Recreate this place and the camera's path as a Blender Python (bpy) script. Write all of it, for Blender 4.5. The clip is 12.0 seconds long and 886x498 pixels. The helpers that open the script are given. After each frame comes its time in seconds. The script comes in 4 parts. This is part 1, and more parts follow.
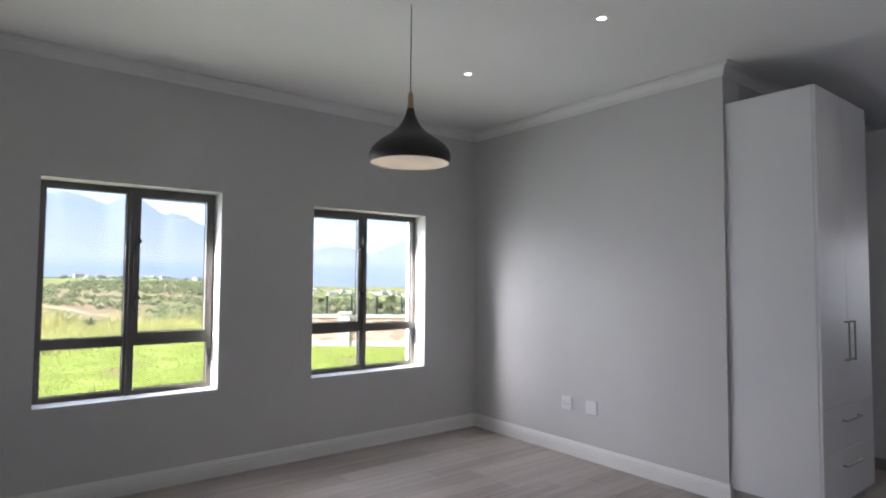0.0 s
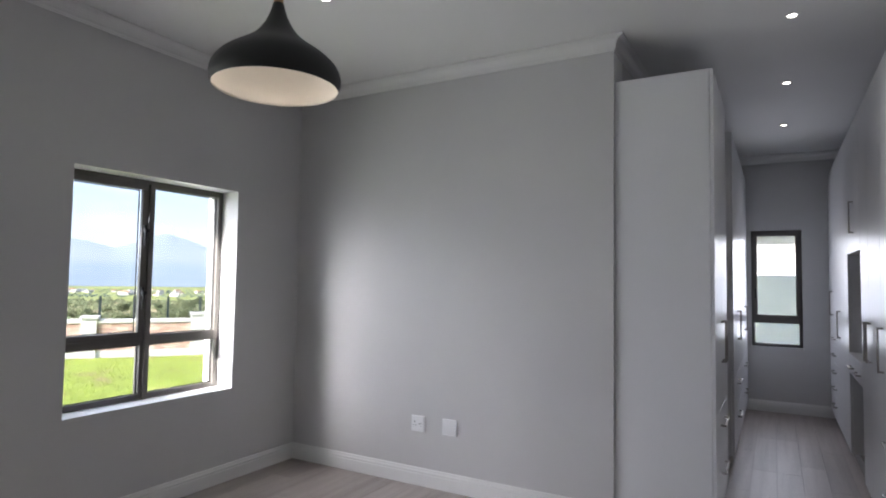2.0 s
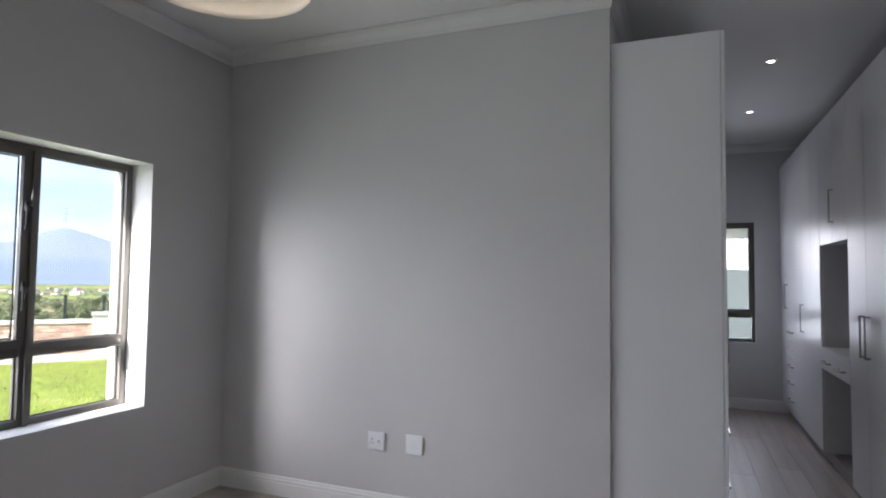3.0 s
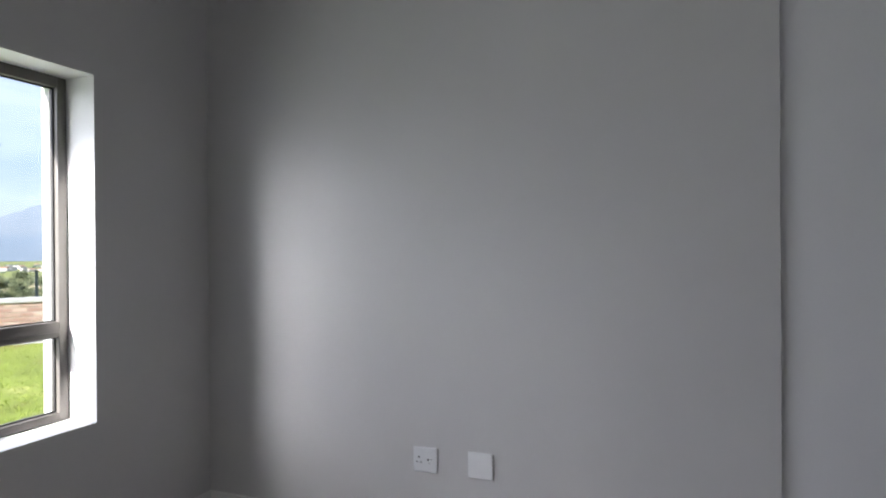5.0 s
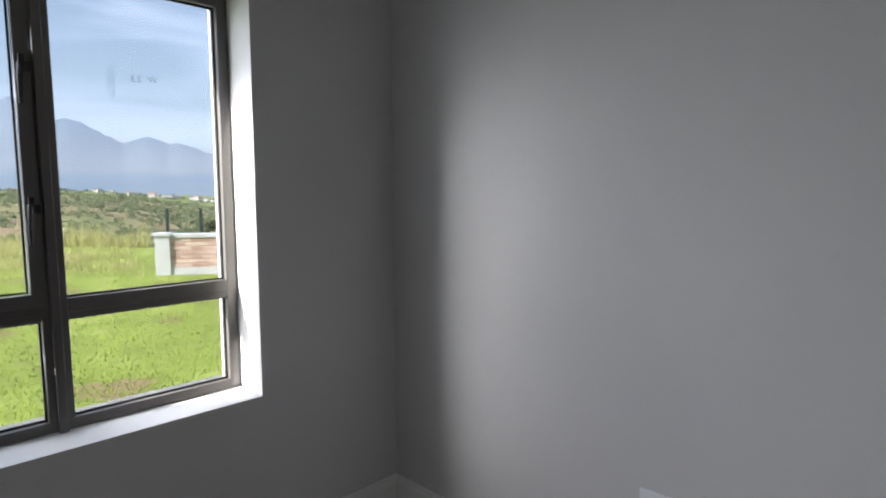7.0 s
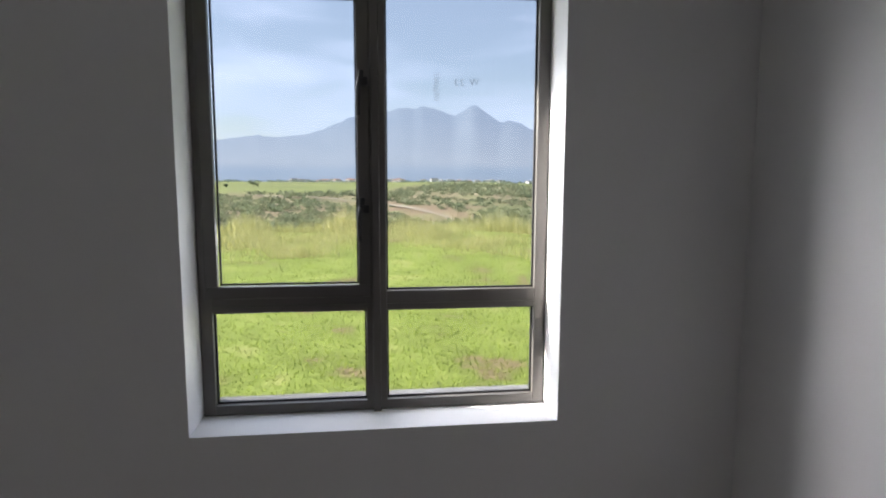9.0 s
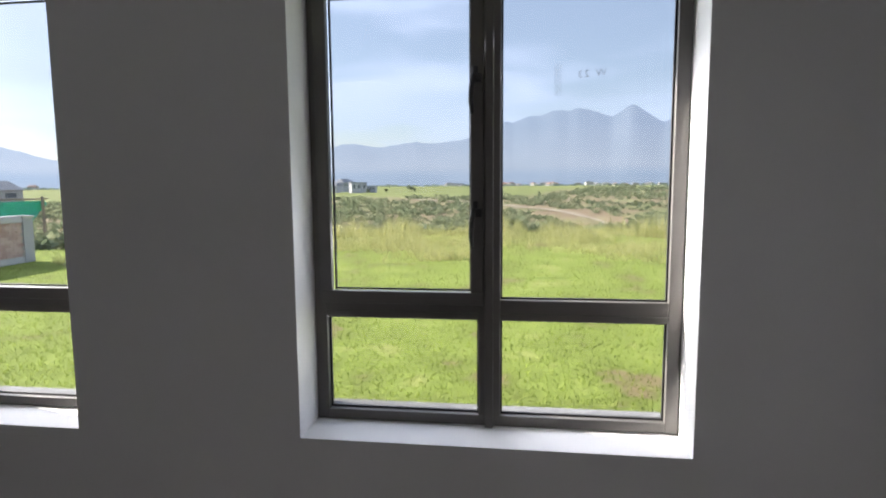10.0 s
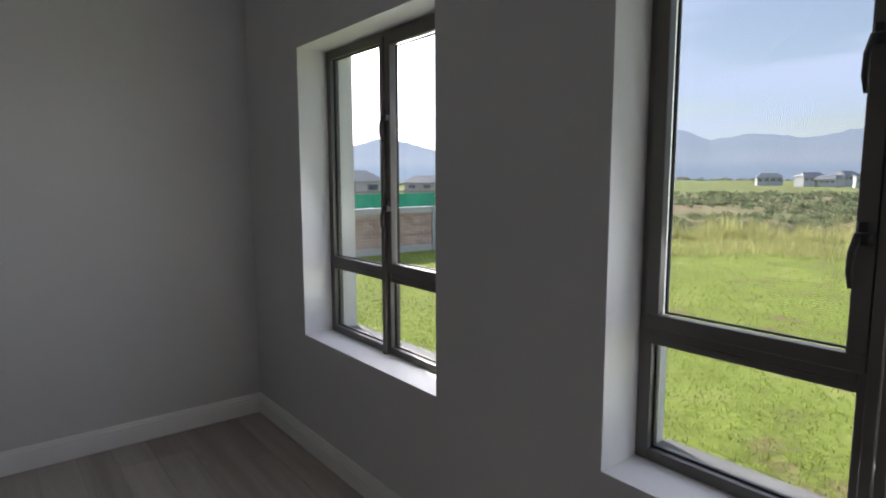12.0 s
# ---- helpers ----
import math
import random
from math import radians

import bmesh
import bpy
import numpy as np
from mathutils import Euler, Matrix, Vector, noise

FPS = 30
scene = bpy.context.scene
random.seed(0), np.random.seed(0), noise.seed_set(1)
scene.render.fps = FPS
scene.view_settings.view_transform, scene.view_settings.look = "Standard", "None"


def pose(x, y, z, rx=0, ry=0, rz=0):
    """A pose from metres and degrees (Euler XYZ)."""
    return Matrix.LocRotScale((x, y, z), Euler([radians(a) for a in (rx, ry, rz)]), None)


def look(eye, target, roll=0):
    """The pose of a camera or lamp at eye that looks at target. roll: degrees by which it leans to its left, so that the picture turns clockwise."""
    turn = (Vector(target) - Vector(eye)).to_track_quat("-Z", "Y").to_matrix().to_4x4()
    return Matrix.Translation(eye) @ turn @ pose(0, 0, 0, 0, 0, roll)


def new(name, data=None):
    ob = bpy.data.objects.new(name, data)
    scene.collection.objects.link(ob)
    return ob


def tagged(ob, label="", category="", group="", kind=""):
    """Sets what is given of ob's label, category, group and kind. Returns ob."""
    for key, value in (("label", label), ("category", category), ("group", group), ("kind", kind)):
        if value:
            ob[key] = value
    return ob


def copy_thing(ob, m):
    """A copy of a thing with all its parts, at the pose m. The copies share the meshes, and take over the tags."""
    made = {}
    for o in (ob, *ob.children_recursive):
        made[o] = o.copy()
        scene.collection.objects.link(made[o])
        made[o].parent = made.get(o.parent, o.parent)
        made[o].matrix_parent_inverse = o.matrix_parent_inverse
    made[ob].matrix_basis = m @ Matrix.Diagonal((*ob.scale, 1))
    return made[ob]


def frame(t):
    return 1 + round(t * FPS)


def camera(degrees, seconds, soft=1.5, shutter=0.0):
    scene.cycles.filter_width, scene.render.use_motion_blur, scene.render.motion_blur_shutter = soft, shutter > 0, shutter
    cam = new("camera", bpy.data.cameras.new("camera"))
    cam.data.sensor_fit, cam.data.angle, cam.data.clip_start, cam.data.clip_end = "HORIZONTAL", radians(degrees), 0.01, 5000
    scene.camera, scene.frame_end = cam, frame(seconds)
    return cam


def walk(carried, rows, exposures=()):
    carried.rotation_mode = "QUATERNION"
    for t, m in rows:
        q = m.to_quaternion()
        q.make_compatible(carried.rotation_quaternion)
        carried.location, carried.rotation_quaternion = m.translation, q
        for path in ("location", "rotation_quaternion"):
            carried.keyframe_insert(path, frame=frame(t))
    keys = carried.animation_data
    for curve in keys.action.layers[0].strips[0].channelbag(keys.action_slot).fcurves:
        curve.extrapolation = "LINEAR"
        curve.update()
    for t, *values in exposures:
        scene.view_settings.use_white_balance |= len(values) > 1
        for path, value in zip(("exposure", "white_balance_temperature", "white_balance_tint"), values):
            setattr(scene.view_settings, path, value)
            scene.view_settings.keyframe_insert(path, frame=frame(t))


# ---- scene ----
cam = camera(74.2, 12.0, soft=2.0)
PATH = [
    (0, (-4.221, -4.805, 1.579), (-2.987, -3.234, 1.679), 0.4),
    (0.5, (-4.14, -4.574, 1.589), (-2.818, -3.076, 1.686), 0.6),
    (1, (-4.13, -4.241, 1.575), (-2.64, -2.911, 1.69), 1.2),
    (1.5, (-4.053, -3.944, 1.573), (-2.411, -2.808, 1.69), 1.0),
    (2, (-3.844, -3.65, 1.543), (-2.108, -2.663, 1.651), 0.9),
    (2.5, (-3.641, -3.37, 1.538), (-1.834, -2.518, 1.64), 1.1),
    (4.5, (-2.697, -2.472, 1.406), (-0.801, -1.84, 1.499), -0.7),
    (5, (-2.522, -2.344, 1.45), (-0.656, -1.624, 1.443), -0.4),
    (5.5, (-2.259, -2.246, 1.455), (-0.434, -1.432, 1.361), -0.6),
    (6, (-2.134, -2.163, 1.492), (-0.426, -1.133, 1.349), 0.1),
    (6.5, (-1.974, -2.096, 1.506), (-0.405, -0.87, 1.322), 0.3),
    (7, (-1.757, -2.029, 1.491), (-0.333, -0.64, 1.282), -0.1),
    (7.5, (-1.595, -2.035, 1.504), (-0.427, -0.427, 1.281), 0.1),
    (9.5, (-1.258, -1.834, 1.528), (-1.28, 0.152, 1.297), -0.1),
    (10, (-1.191, -1.771, 1.521), (-1.46, 0.198, 1.301), -0.4),
    (10.5, (-1.087, -1.72, 1.533), (-1.691, 0.174, 1.316), -0.5),
    (11, (-1.007, -1.636, 1.536), (-1.958, 0.108, 1.306), -0.3),
    (11.5, (-0.985, -1.549, 1.542), (-2.218, 0.006, 1.297), 0.1),
    (12, (-0.904, -1.398, 1.562), (-2.461, -0.166, 1.323), -0.1),
]

# ---- light ----
SUN_TO = Vector((-4.1, 1.0, 2.4)).normalized()
EXPOSURES = [(0, 2.66, 6430, 14.5), (2.5, 2.57, 6430, 14.5), (4.5, 2.28, 6370, 13.5), (5.5, 2.2, 6400, 12.5), (7.5, 1.94, 6430, 12), (9.5, 1.94, 6550, 14), (10.5, 2.0, 6530, 14), (12, 1.7, 6560, 14.5)]
walk(cam, [(t, look(eye, target, roll)) for t, eye, target, roll in PATH], EXPOSURES)

world = bpy.data.worlds.new("world")
scene.world = world
world.use_nodes = True
wt = world.node_tree
wt.nodes.clear()
w_out = wt.nodes.new("ShaderNodeOutputWorld")
w_bg = wt.nodes.new("ShaderNodeBackground")
w_sky = wt.nodes.new("ShaderNodeTexSky")
w_sky.sky_type = "NISHITA"
w_sky.sun_disc = False
w_sky.sun_elevation = math.asin(SUN_TO.z)
w_sky.sun_rotation = math.atan2(SUN_TO.x, SUN_TO.y)
w_sky.air_density, w_sky.dust_density, w_sky.ozone_density = 1.0, 0.8, 1.0
w_co = wt.nodes.new("ShaderNodeTexCoord")
w_map = wt.nodes.new("ShaderNodeMapping")
w_map.inputs["Scale"].default_value = (1.6, 1.6, 9.0)
w_map.inputs["Rotation"].default_value = (0.05, 0.08, 0.3)
w_noise = wt.nodes.new("ShaderNodeTexNoise")
w_noise.inputs["Scale"].default_value = 1.7
w_noise.inputs["Detail"].default_value = 7
w_noise.inputs["Distortion"].default_value = 0.5
w_ramp = wt.nodes.new("ShaderNodeValToRGB")
w_ramp.color_ramp.elements[0].position = 0.40
w_ramp.color_ramp.elements[0].color = (0.34, 0.34, 0.34, 1)
w_ramp.color_ramp.elements[1].position = 0.60
w_ramp.color_ramp.elements[1].color = (0.94, 0.94, 0.94, 1)
w_mix = wt.nodes.new("ShaderNodeMixRGB")
w_cloud = wt.nodes.new("ShaderNodeRGB")
w_cloud.outputs[0].default_value = (5.5, 6.6, 8.7, 1)
wt.links.new(w_co.outputs["Generated"], w_map.inputs["Vector"])
wt.links.new(w_map.outputs[0], w_noise.inputs["Vector"])
wt.links.new(w_noise.outputs["Fac"], w_ramp.inputs["Fac"])
wt.links.new(w_ramp.outputs["Color"], w_mix.inputs["Fac"])
wt.links.new(w_sky.outputs["Color"], w_mix.inputs["Color1"])
wt.links.new(w_cloud.outputs[0], w_mix.inputs["Color2"])
# thin bright cloud low in the north-west, lit from behind by the sun
GLOW_TO = Vector((-math.cos(radians(27)), math.sin(radians(27)), 0.5 * math.tan(radians(13)))).normalized()
w_flat, w_unit, w_dot, w_scale, w_add = (wt.nodes.new("ShaderNodeVectorMath") for _ in range(5))
w_fall, w_lobe = (wt.nodes.new("ShaderNodeMath") for _ in range(2))
w_flat.operation, w_unit.operation, w_dot.operation, w_scale.operation, w_add.operation = "MULTIPLY", "NORMALIZE", "DOT_PRODUCT", "SCALE", "ADD"
w_fall.operation, w_lobe.operation = "MULTIPLY_ADD", "EXPONENT"
w_flat.inputs[1].default_value = (1, 1, 0.5)
w_dot.inputs[1].default_value = GLOW_TO
w_fall.inputs[1].default_value, w_fall.inputs[2].default_value = 100.0, -100.0
w_scale.inputs[0].default_value = (100.0, 98.0, 98.0)
wt.links.new(w_co.outputs["Generated"], w_flat.inputs[0])
wt.links.new(w_flat.outputs[0], w_unit.inputs[0])
wt.links.new(w_unit.outputs[0], w_dot.inputs[0])
wt.links.new(w_dot.outputs["Value"], w_fall.inputs[0])
wt.links.new(w_fall.outputs[0], w_lobe.inputs[0])
wt.links.new(w_lobe.outputs[0], w_scale.inputs["Scale"])
wt.links.new(w_mix.outputs["Color"], w_add.inputs[0])
wt.links.new(w_scale.outputs[0], w_add.inputs[1])
wt.links.new(w_add.outputs[0], w_bg.inputs["Color"])
wt.links.new(w_bg.outputs[0], w_out.inputs["Surface"])
w_bg.inputs["Strength"].default_value = 0.075

sun_data = bpy.data.lights.new("sun", "SUN")
sun_data.energy, sun_data.angle, sun_data.color = 5.0, radians(0.6), (1.0, 0.95, 0.87)
sun = new("sun", sun_data)
sun.matrix_world = look((0, 0, 50), Vector((0, 0, 50)) - SUN_TO)


def window_light(x, y, z, turn, tilt, wide, high, watts, spread, colour=(0.89, 0.925, 1.04)):
    """The sky's light in a window opening."""
    d = bpy.data.lights.new("window_light", "AREA")
    d.shape, d.size, d.size_y, d.energy, d.color, d.spread = "RECTANGLE", wide, high, watts, colour, radians(spread)
    ob = new("window_light", d)
    ob.matrix_world = pose(x, y, z, -90 + tilt, 0, turn)
    return ob


for wx in (-3.324, -1.295):
    window_light(wx, 0.29, 1.45, 14, 14, 1.12, 1.44, 3.1, 140)
    # sunlit lawn glowing up at the ceiling
    window_light(wx, 0.285, 1.10, 0, -32, 1.12, 0.7, 1.4 if wx < -2 else 0.8, 120, (0.94, 0.97, 0.90))
    # the bright north-western sky comes in aslant
    window_light(wx + 0.14, 0.30, 1.38, 62, 30, 0.17, 1.15, 1.1 if wx < -2 else 1.3, 110, (0.99, 0.97, 0.98))
window_light(4.70, -3.635, 1.5, -90, 8, 0.42, 1.28, 1.8, 140)


# ---- materials ----
def material(name, low, high=None, rough=0.6, metal=0.0, scale=3.0, fine=60.0, bump=0.05, stretch=(1, 1, 1), spec=0.5, dist=0.002, per_object=0.0, per_island=0.0, coat=0.0):
    """A painted or natural surface: two colours mixed by a broad and a fine noise, with fine relief."""
    high = high or low
    m = bpy.data.materials.new(name)
    m.use_nodes = True
    nt = m.node_tree
    b = nt.nodes["Principled BSDF"]
    mp = nt.nodes.new("ShaderNodeMapping")
    mp.inputs["Scale"].default_value = stretch
    geo = nt.nodes.new("ShaderNodeNewGeometry")
    nt.links.new(geo.outputs["Position"], mp.inputs["Vector"])
    n1 = nt.nodes.new("ShaderNodeTexNoise")
    n1.inputs["Scale"].default_value, n1.inputs["Detail"].default_value = scale, 4
    n2 = nt.nodes.new("ShaderNodeTexNoise")
    n2.inputs["Scale"].default_value, n2.inputs["Detail"].default_value = fine, 3
    for n in (n1, n2):
        nt.links.new(mp.outputs[0], n.inputs["Vector"])
    add = nt.nodes.new("ShaderNodeMath")
    add.operation = "MULTIPLY_ADD"
    nt.links.new(n1.outputs["Fac"], add.inputs[0])
    add.inputs[1].default_value = 0.65
    mul = nt.nodes.new("ShaderNodeMath")
    mul.operation = "MULTIPLY"
    mul.inputs[1].default_value = 0.35
    nt.links.new(n2.outputs["Fac"], mul.inputs[0])
    nt.links.new(mul.outputs[0], add.inputs[2])
    fac = add
    if per_object or per_island:
        r = nt.nodes.new("ShaderNodeObjectInfo") if per_object else geo
        k = nt.nodes.new("ShaderNodeMath")
        k.operation = "MULTIPLY_ADD"
        nt.links.new(r.outputs["Random" if per_object else "Random Per Island"], k.inputs[0])
        k.inputs[1].default_value = per_object or per_island
        nt.links.new(add.outputs[0], k.inputs[2])
        k2 = nt.nodes.new("ShaderNodeMath")
        k2.operation = "SUBTRACT"
        nt.links.new(k.outputs[0], k2.inputs[0])
        k2.inputs[1].default_value = (per_object or per_island) / 2
        fac = k2
    ramp = nt.nodes.new("ShaderNodeValToRGB")
    ramp.color_ramp.elements[0].position, ramp.color_ramp.elements[1].position = 0.3, 0.7
    ramp.color_ramp.elements[0].color = (*low, 1)
    ramp.color_ramp.elements[1].color = (*high, 1)
    nt.links.new(fac.outputs[0], ramp.inputs["Fac"])
    nt.links.new(ramp.outputs["Color"], b.inputs["Base Color"])
    b.inputs["Roughness"].default_value, b.inputs["Metallic"].default_value = rough, metal
    b.inputs["Specular IOR Level"].default_value = spec
    if coat:
        b.inputs["Coat Weight"].default_value = coat
        b.inputs["Coat Roughness"].default_value = 0.12
    if bump:
        bp = nt.nodes.new("ShaderNodeBump")
        bp.inputs["Strength"].default_value, bp.inputs["Distance"].default_value = bump, dist
        nt.links.new(n2.outputs["Fac"], bp.inputs["Height"])
        nt.links.new(bp.outputs["Normal"], b.inputs["Normal"])
    return m


def glowing(name, colour, strength):
    m = bpy.data.materials.new(name)
    m.use_nodes = True
    b = m.node_tree.nodes["Principled BSDF"]
    b.inputs["Base Color"].default_value = (*colour, 1)
    b.inputs["Emission Color"].default_value = (*colour, 1)
    b.inputs["Emission Strength"].default_value = strength
    return m


def glass_material(name, tint):
    m = bpy.data.materials.new(name)
    m.use_nodes = True
    nt = m.node_tree
    nt.nodes.clear()
    o = nt.nodes.new("ShaderNodeOutputMaterial")
    mix = nt.nodes.new("ShaderNodeMixShader")
    lw = nt.nodes.new("ShaderNodeLayerWeight")
    pw = nt.nodes.new("ShaderNodeMath")
    pw.operation = "POWER"
    pw.inputs[1].default_value = 5.0
    nt.links.new(lw.outputs["Facing"], pw.inputs[0])
    fr = nt.nodes.new("ShaderNodeMath")
    fr.operation = "MULTIPLY_ADD"
    fr.inputs[1].default_value, fr.inputs[2].default_value = 0.6, 0.02
    nt.links.new(pw.outputs[0], fr.inputs[0])
    tr = nt.nodes.new("ShaderNodeBsdfTransparent")
    tr.inputs["Color"].default_value = (*tint, 1)
    gl = nt.nodes.new("ShaderNodeBsdfGlossy")
    gl.inputs["Roughness"].default_value = 0.0
    nt.links.new(fr.outputs[0], mix.inputs["Fac"])
    nt.links.new(tr.outputs[0], mix.inputs[1])
    nt.links.new(gl.outputs[0], mix.inputs[2])
    nt.links.new(mix.outputs[0], o.inputs["Surface"])
    return m


M_WALL = material("grey_wall_paint", (0.58, 0.575, 0.575), (0.63, 0.625, 0.625), 0.5, scale=1.2, fine=260, bump=0.10, dist=0.001)
M_WHITE = material("white_trim_paint", (0.76, 0.76, 0.75), (0.82, 0.82, 0.81), 0.35, scale=2, fine=180, bump=0.04, dist=0.001)
M_REVEAL = material("white_reveal_plaster", (0.72, 0.73, 0.74), (0.80, 0.80, 0.80), 0.6, scale=4, fine=120, bump=0.12, dist=0.001)
M_CEIL = material("white_ceiling_paint", (0.78, 0.78, 0.775), (0.83, 0.83, 0.825), 0.7, scale=1, fine=200, bump=0.06, dist=0.001)
M_PLASTER = material("pale_exterior_plaster", (0.58, 0.58, 0.57), (0.68, 0.67, 0.65), 0.85, scale=2, fine=90, bump=0.25, dist=0.003)
M_BOUNDARY = material("white_exterior_paint", (0.76, 0.76, 0.75), (0.84, 0.84, 0.83), 0.8, scale=1.5, fine=80, bump=0.25, dist=0.003)
M_PLANK = material("grey_oak_vinyl", (0.29, 0.25, 0.225), (0.44, 0.395, 0.365), 0.42, scale=2.2, fine=26, bump=0.06, stretch=(0.35, 7, 1), per_object=0.32, dist=0.0006)
M_SUBFLOOR = material("dark_screed", (0.06, 0.055, 0.05), (0.09, 0.08, 0.07), 0.9, scale=4, fine=60)
M_MELAMINE = material("white_melamine", (0.74, 0.745, 0.76), (0.78, 0.785, 0.80), 0.28, scale=1.2, fine=150, bump=0.02, dist=0.0006)
M_PLINTH = material("grey_plinth_board", (0.30, 0.29, 0.28), (0.36, 0.35, 0.34), 0.5, scale=3, fine=90)
M_STEEL = material("brushed_nickel", (0.33, 0.32, 0.30), (0.42, 0.40, 0.38), 0.32, 1.0, scale=20, fine=300, bump=0.03, stretch=(1, 1, 6))
M_ALU = material("bronze_grey_aluminium", (0.115, 0.108, 0.10), (0.14, 0.132, 0.123), 0.42, 0.35, scale=6, fine=400, bump=0.03, dist=0.0005)
M_BLACK = material("black_metal", (0.008, 0.008, 0.009), (0.014, 0.014, 0.015), 0.6, 0.0, scale=12, fine=200, bump=0.03)
M_GASKET = material("black_rubber", (0.006, 0.006, 0.006), (0.01, 0.01, 0.01), 0.7, scale=30, fine=200)
M_GLASS = glass_material("window_glass", (0.677, 0.685, 0.687))
M_INK = material("marker_ink", (0.05, 0.06, 0.07), (0.09, 0.10, 0.11), 0.6, scale=60, fine=300)
M_RESIDUE = material("tape_residue", (0.42, 0.48, 0.55), (0.5, 0.56, 0.62), 0.7, scale=60, fine=300)
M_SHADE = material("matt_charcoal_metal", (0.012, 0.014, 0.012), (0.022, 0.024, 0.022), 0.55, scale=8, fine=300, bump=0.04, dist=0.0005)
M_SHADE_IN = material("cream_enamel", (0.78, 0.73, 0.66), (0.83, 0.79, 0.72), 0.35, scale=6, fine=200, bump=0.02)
M_WOOD = material("light_beech", (0.36, 0.22, 0.11), (0.5, 0.33, 0.18), 0.45, scale=8, fine=80, stretch=(6, 6, 1))
M_PLASTIC = material("white_plastic", (0.80, 0.81, 0.83), (0.84, 0.85, 0.86), 0.3, scale=12, fine=260, bump=0.01)
M_HOLE = material("dark_recess", (0.01, 0.01, 0.01), (0.02, 0.02, 0.02), 0.8, scale=40, fine=200)
M_LAMP = glowing("downlight_led", (1.0, 0.95, 0.86), 1.6)
M_BULB = glowing("warm_bulb", (1.0, 0.93, 0.82), 2.4)
M_BRICK = material("red_stock_brick", (0.43, 0.275, 0.225), (0.61, 0.45, 0.385), 0.9, scale=5, fine=70, bump=0.4, dist=0.004, per_object=0.7)
M_MORTAR = material("sandy_mortar", (0.42, 0.36, 0.31), (0.50, 0.44, 0.385), 0.95, scale=6, fine=120, bump=0.4, dist=0.004)
M_CEMENT = material("grey_cement_render", (0.36, 0.36, 0.37), (0.46, 0.46, 0.46), 0.9, scale=3, fine=80, bump=0.3, dist=0.004)
M_SILL = material("dark_cement_sill", (0.17, 0.17, 0.17), (0.23, 0.23, 0.225), 0.9, scale=6, fine=120, bump=0.3, dist=0.002)
M_COPING = material("pale_cement_coping", (0.46, 0.46, 0.46), (0.56, 0.56, 0.56), 0.9, scale=3, fine=80, bump=0.25, dist=0.004)
M_POST = material("dark_green_steel", (0.018, 0.03, 0.03), (0.03, 0.045, 0.045), 0.5, 0.2, scale=6, fine=100)
M_NET = material("green_shade_cloth", (0.07, 0.38, 0.28), (0.11, 0.48, 0.36), 0.8, scale=1.5, fine=40, bump=0.3, dist=0.01)
M_TIMBER = material("weathered_timber", (0.24, 0.19, 0.14), (0.36, 0.29, 0.22), 0.85, scale=5, fine=60)
M_ROOF = material("grey_roof_sheet", (0.17, 0.18, 0.20), (0.25, 0.26, 0.28), 0.6, scale=1, fine=10)
M_TILE = material("terracotta_roof", (0.26, 0.12, 0.08), (0.40, 0.22, 0.15), 0.8, scale=1, fine=10, per_object=0.5)
M_HOUSE = material("pale_house_plaster", (0.48, 0.46, 0.44), (0.64, 0.61, 0.57), 0.85, scale=0.5, fine=6, per_object=0.4)
M_WHITEHOUSE = material("white_house_plaster", (0.44, 0.45, 0.48), (0.53, 0.53, 0.55), 0.8, scale=0.5, fine=6)
M_PANE = material("dark_window_pane", (0.10, 0.11, 0.13), (0.15, 0.165, 0.19), 0.15, scale=2, fine=8)
M_BLADE = material("lawn_blades", (0.175, 0.235, 0.045), (0.42, 0.51, 0.105), 0.7, scale=1.6, fine=7, bump=0, per_island=0.7, spec=0.2)
M_STRAW = material("dry_long_grass", (0.38, 0.39, 0.15), (0.60, 0.56, 0.27), 0.8, scale=0.6, fine=5, bump=0, per_island=0.6, spec=0.2)
M_SCRUB = material("grey_green_scrub", (0.17, 0.21, 0.12), (0.31, 0.33, 0.195), 0.85, scale=0.05, fine=0.9, bump=0, per_island=0.7, spec=0.15)
M_LEAF = material("tree_leaves", (0.12, 0.155, 0.08), (0.26, 0.285, 0.165), 0.75, scale=0.2, fine=2, bump=0, per_island=0.6, spec=0.2)
# distance haze is mixed into this leaf colour: paler and bluer than M_LEAF
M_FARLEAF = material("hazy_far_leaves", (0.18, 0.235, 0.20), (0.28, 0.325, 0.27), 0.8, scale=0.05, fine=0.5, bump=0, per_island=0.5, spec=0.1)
M_BARK = material("grey_bark", (0.08, 0.065, 0.05), (0.16, 0.13, 0.10), 0.9, scale=2, fine=20, bump=0.4)
M_MOUNTAIN = material("haze_glow_slopes", (0.02, 0.03, 0.035), (0.055, 0.062, 0.065), 1.0, scale=0.0022, fine=0.009, bump=0, spec=0.0)
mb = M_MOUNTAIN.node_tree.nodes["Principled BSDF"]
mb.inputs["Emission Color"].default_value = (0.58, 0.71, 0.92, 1)
